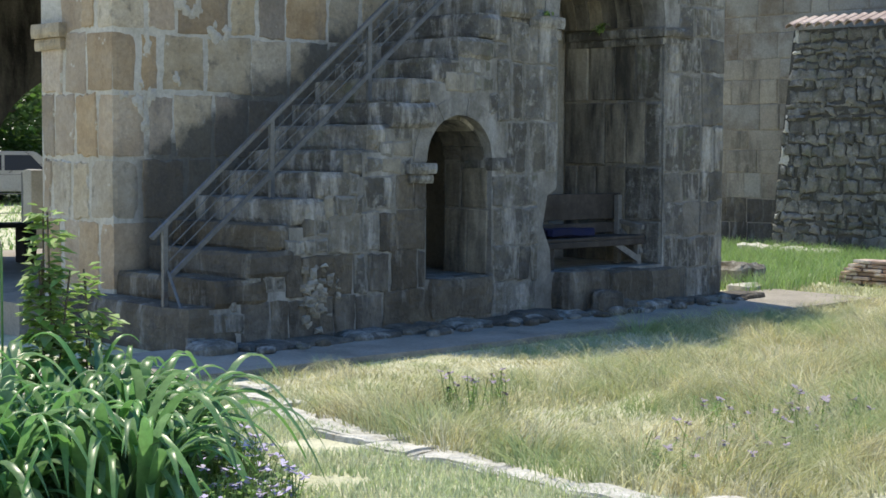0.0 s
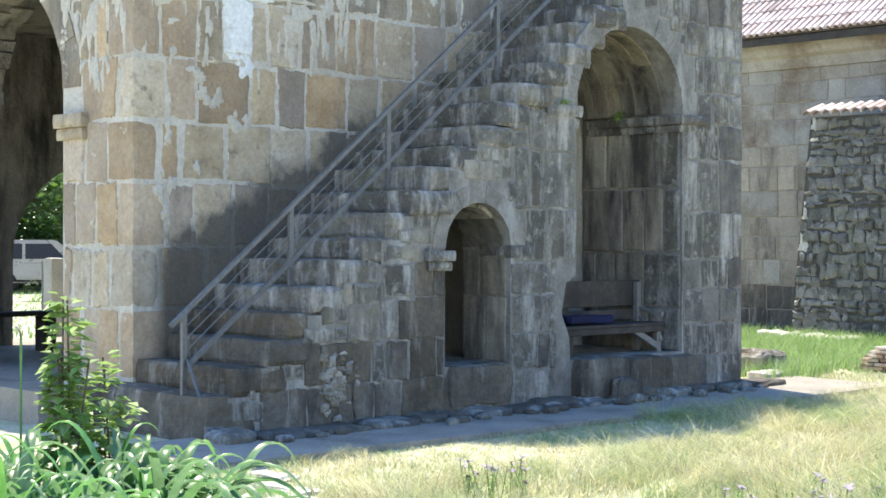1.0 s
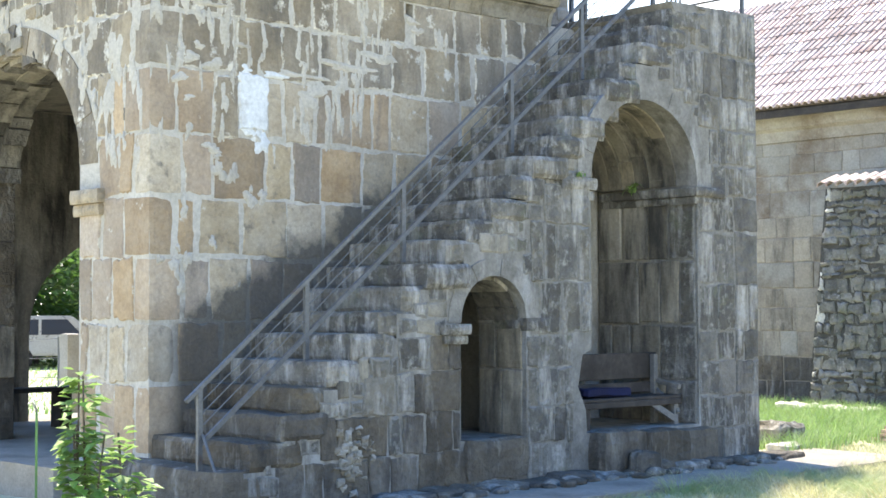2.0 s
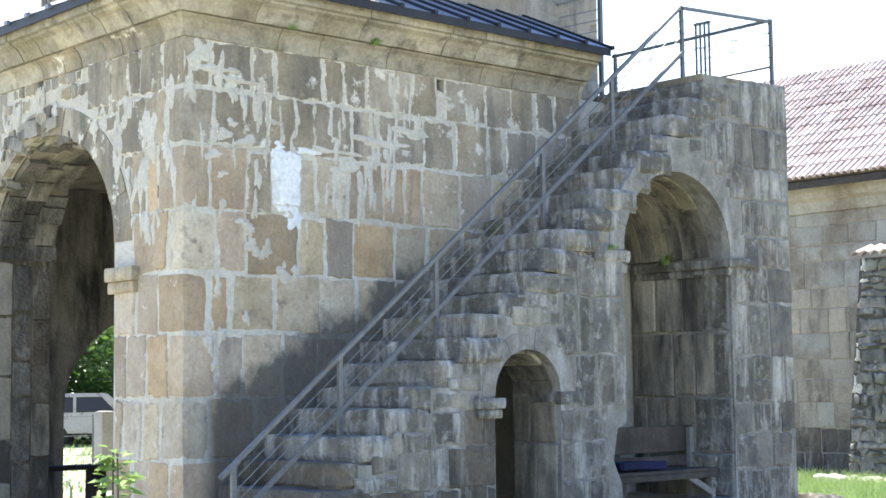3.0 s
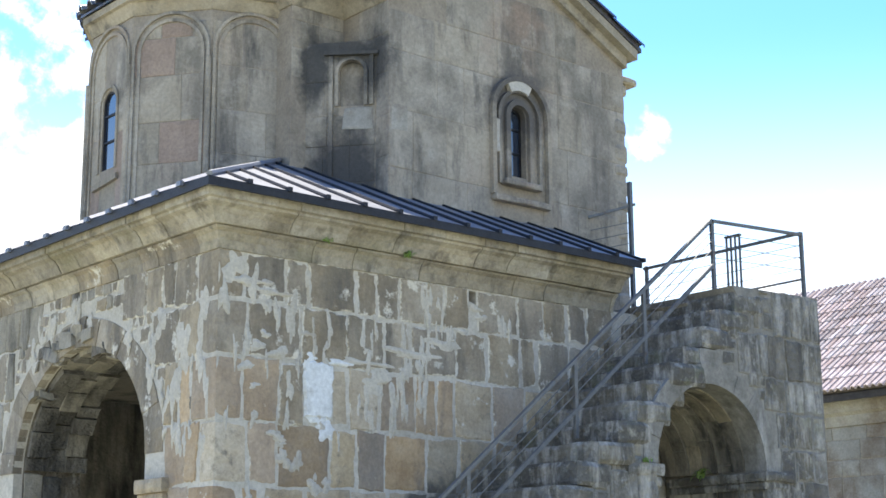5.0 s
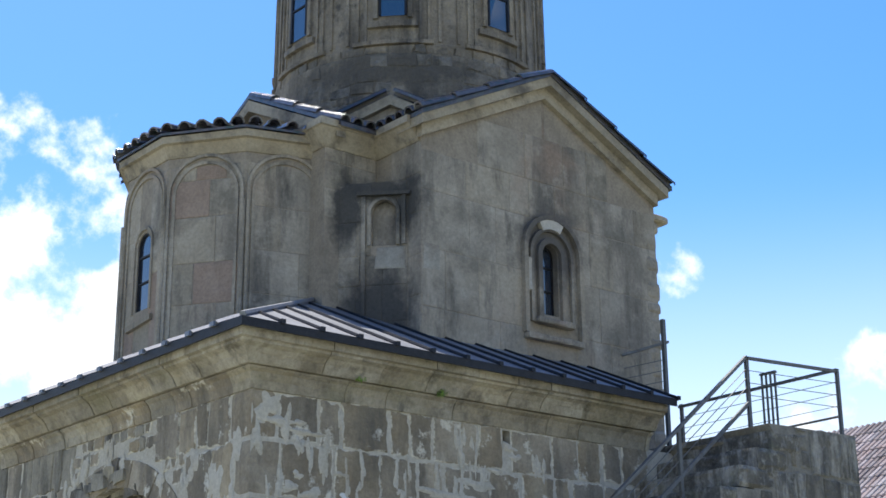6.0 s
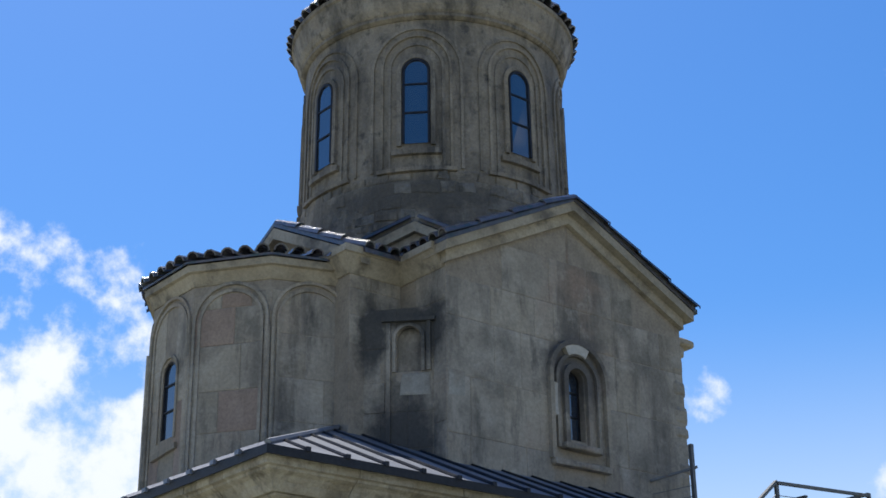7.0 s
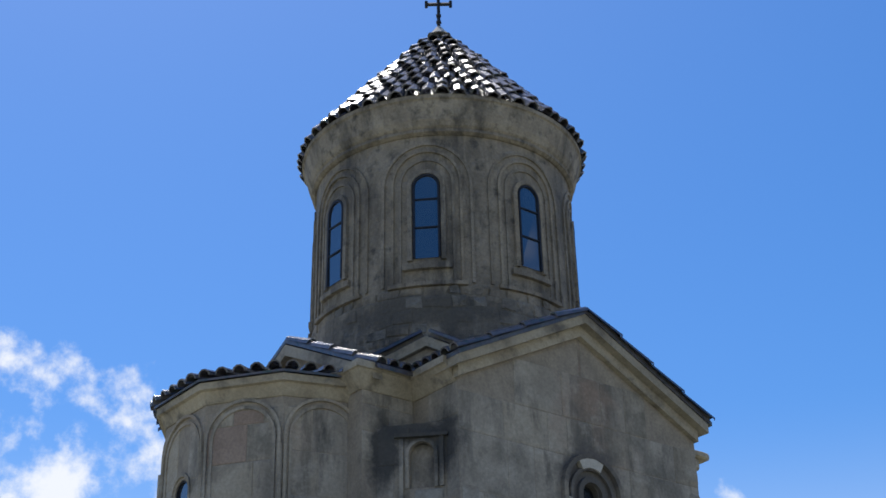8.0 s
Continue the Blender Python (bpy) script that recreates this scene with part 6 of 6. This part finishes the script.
rnd_lime = random.Random(21)
for q in range(90):
    uu, vv = rnd_lime.uniform(XC + 0.1, 13.3), 5.05 - 1.5 * rnd_lime.random() ** 1.3
    if vv < 0.19 + 0.786 * (uu - 7.48) + 1.0:
        continue
    tall = rnd_lime.random() < 0.85
    smear(wall_s, SOUTHWARD(YS), uu, vv, rnd_lime.uniform(0.02, 0.06) * (1 if tall else 2.0), rnd_lime.uniform(0.03, 0.06) * (3.2 if tall else 1), rnd_lime, MORTAR)
for q in range(45):
    uu, vv = rnd_lime.uniform(YS + 0.1, 17.0), rnd_lime.uniform(3.3, 5.1)
    if ((uu - W_ARCH[0]) / (W_ARCH[1] + 0.2)) ** 2 + (max(0, vv - 3.3) / (W_ARCH[4] + 0.2)) ** 2 < 1:
        continue
    smear(wall_w, MW, uu, vv, rnd_lime.uniform(0.03, 0.09), rnd_lime.uniform(0.06, 0.2), rnd_lime, MORTAR)
for q in range(40):
    uu, vv = rnd_lime.uniform(XC + 0.1, 10.5), rnd_lime.uniform(1.6, 3.6)
    if vv < 0.19 + 0.786 * (uu - 7.48) + 1.0:
        continue
    smear(wall_s, SOUTHWARD(YS), uu, vv, rnd_lime.uniform(0.02, 0.09), rnd_lime.uniform(0.03, 0.12), rnd_lime, MORTAR)

# a smooth pale plaster repair, and a rubble-filled gap low in the staircase
rnd_fix = random.Random(3)
stone(wall_s, SOUTHWARD(YS), 9.08, 9.42, 3.63, 4.2, 0.021, PATCH, rnd_fix, jit=0.03, ch=0.02, sides=9)
for uu, vv, ru, rv in ((9.35, 3.5, 0.1, 0.1), (9.15, 4.24, 0.09, 0.06), (9.5, 4.22, 0.16, 0.05), (9.25, 3.6, 0.16, 0.06), (9.95, 4.05, 0.2, 0.14), (9.85, 3.85, 0.05, 0.2), (9.78, 4.25, 0.3, 0.045), (10.5, 4.4, 0.35, 0.06), (10.2, 3.8, 0.06, 0.25), (10.65, 3.95, 0.05, 0.22), (10.9, 4.55, 0.3, 0.07),
                       (8.2, 5.06, 0.13, 0.14), (8.32, 4.93, 0.16, 0.06), (8.1, 4.75, 0.05, 0.2), (8.5, 4.3, 0.12, 0.05), (8.58, 4.42, 0.06, 0.05), (8.9, 4.62, 0.06, 0.3), (8.75, 4.25, 0.14, 0.06), (8.7, 4.85, 0.22, 0.035)):
    smear(wall_s, SOUTHWARD(YS), uu, vv, ru, rv, rnd_fix, PATCH if 9.0 < uu < 9.6 else MORTAR)
for uu, vv, ru, rv in ((12.95, 4.6, 0.1, 0.3), (13.3, 4.35, 0.12, 0.35), (13.45, 3.9, 0.1, 0.25), (13.0, 4.15, 0.06, 0.25), (13.75, 4.6, 0.14, 0.16), (13.9, 4.3, 0.08, 0.2), (12.85, 3.8, 0.05, 0.2)):
    smear(wall_w, MW, uu, vv, ru, rv, rnd_fix, MORTAR)
for q in range(70):
    uu, vv, ss = rnd_fix.gauss(9.24, 0.1), rnd_fix.gauss(0.42, 0.13), rnd_fix.uniform(0.02, 0.05)
    stone(stair_wall, MF, uu - ss, uu + ss, vv - ss * 0.7, vv + ss * 0.7, rnd_fix.uniform(0.035, 0.06), NICHE if q % 3 else PLASTERSTONE, rnd_fix, jit=0.02, ch=0.02, sides=2)


def stair_line(v):
    return (-5, step_x(1) + (v + 0.1 - 0.19) / 0.232 * 0.297 + 0.15)


def grey_pick(u, v, rnd):
    if (v < 0.95 and u < 10.4 and rnd.random() < 0.75) or (v < 1.7 and 9.3 < u < 10.7 and rnd.random() < 0.6):
        return DAMP_SHADE_STONE
    return DARKSTONE if rnd.random() < 0.2 else GREY


ashlar(stair_wall, MF, 7.6, XR, 0.02, 5.38, 0.5, (0.16, 0.42), 0.014, 0.015, GREY, 13, (arch_span(*SMALL, 0, 0.2), arch_span(*BIG, 0, 0.26), lambda v: (12.3, 12.7) if v < 1.42 else None, stair_line), 0.022, grey_pick, ch=0.012, hj=0.35, sides=4)
# small packing stones where the courses meet the steps and the arches


def packing_pick(u, v, rnd):
    if any(not w and a < u < b and c < v < d for w, a, b, c, d in LAID):
        return None
    return NICHE if rnd.random() < 0.2 else GREY


ashlar(stair_wall, MF, 7.6, XR, 0.02, 5.38, 0.17, (0.1, 0.26), 0.014, 0.012, GREY, 18, (arch_span(*SMALL, 0.17, 0.17), arch_span(*BIG, 0, 0.25), lambda v: (12.3, 12.7) if v < 1.42 else None, lambda v: (-5, stair_line(v)[1] - 0.22)), 0.022, packing_pick, ch=0.015, hj=0.3, sides=2)
# inside of the deep arch: its far flank
ashlar(stair_wall, WESTWARD(BIG[0] + BIG[1] - 0.004), YF + 0.02, YS - 0.02, 0.5, 3.08, 0.72, (0.24, 0.55), 0.022, 0.014, BLOCKS, 14, (), 0.012, lambda u, v, r: GREY if u < YF + 0.4 else BLOCKS, ch=0.012, hj=0.4, sides=2)
ashlar(stair_wall, WESTWARD(SMALL[0] + SMALL[1] - 0.004), YF + 0.05, YF + 0.69, 0.52, 1.7, 0.6, (0.3, 0.45), 0.02, 0.01, BLOCKS, 15, (), 0.01, ch=0.01)

# upper church, thin-jointed ashlar
GAB = lambda v: (-5, XU0 + max(0, (v - GABLE_UP + 1.01) / RK)) if v > GABLE_UP - 1.01 else None
GAB2 = lambda v: (XU1 - max(0, (v - GABLE_UP + 1.01) / RK), 40) if v > GABLE_UP - 1.01 else None
ashlar(wall_t, MU, XU0, XU1, 5.9, 10.0, 0.58, (0.3, 0.95), 0.006, 0.005, UPPER, 21, (GAB, GAB2, arch_span(13.1, 0.42, 6.75, 7.85, 0.42)), 0.004, ch=0.006, hj=0.3)
ashlar(wall_ts, WESTWARD(XU0), YU, YI - 0.3, 5.9, 9.0, 0.48, (0.3, 0.6), 0.008, 0.006, UPPER, 22, (), 0.004, ch=0.006)
ashlar(wall_c, MS, 0.0, CANT_W, 5.9, 8.44, 0.4, (0.2, 0.5), 0.008, 0.006, UPPER, 24, (arch_span(NC, 0.15, 7.64, 8.06, 0.15),), 0.005, ch=0.006)
stone(wall_c, MS, NC - 0.1, NC + 0.28, 7.33, 7.62, 0.02, PLASTERSTONE, random.Random(8), jit=0.02, sides=2)
stone(wall_t, MU, XU0 + 0.02, XU0 + 0.3, 7.28, 7.62, 0.014, PLASTERSTONE, random.Random(9), jit=0.02, sides=2)
ashlar(wall_i, SOUTHWARD(YI), 10.2, XU0 - 0.02, 8.0, EAVE - 0.2, 0.4, (0.3, 0.5), 0.008, 0.006, UPPER, 25, (), 0.004, ch=0.006)
for k, (wall_k, m, w) in enumerate(apse_walls[:4]):
    ashlar(wall_k, m, 0.02, w - 0.02, 5.9, 8.7, 0.55, (0.3, 0.7), 0.008, 0.006, UPPER, 30 + k, (arch_span(w / 2, 0.17, 7.0, 7.84, 0.17),) if k == 2 else (), 0.004, lambda u, v, r: PINK if r.random() < 0.22 else UPPER, ch=0.006)


def drum_warp(u, v, n):
    th = u / DR
    r = DR + n - 0.012 * (v - 10.8)
    return Vector((AX + r * math.cos(th), AY + r * math.sin(th), v))


A0 = radians(225 - 95) * DR
A1 = radians(225 + 105) * DR
ashlar(drum, None, A0, A1, 9.6, 10.9, 0.17, (0.14, 0.42), 0.016, 0.03, DRUMSTONE, 40, (), 0.02, lambda u, v, r: DARKSTONE if r.random() < 0.3 else DRUMSTONE, drum_warp, ch=0.012, hj=0.35, sides=3)

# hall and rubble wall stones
# lowest hall courses darker: shade at the wall's foot put into the stone colour
ashlar(hall_wall, WESTWARD(25.2), 13.0, 22.0, 0.0, 5.05, 0.46, (0.35, 0.95), 0.014, 0.01, PLASTERSTONE, 50, (), 0.014, lambda u, v, r: DAMP_SHADE_STONE if v < 1.1 else UPPER if v < 3.5 and r.random() < 0.75 else PLASTERSTONE, hj=0.3, sides=3)


def rubble_end(v):
    return (rubble_u(v) - 0.02, 60)


ashlar(rubble, MR, 13.6, 16.4, 0.0, 3.98, 0.17, (0.1, 0.34), 0.02, 0.03, RUBBLE, 51, (rubble_end,), 0.045, lambda u, v, r: KERB if u > rubble_u(v) - 0.12 and r.random() < 0.5 else RUBBLE, ch=0.022, hj=0.5, sides=3)
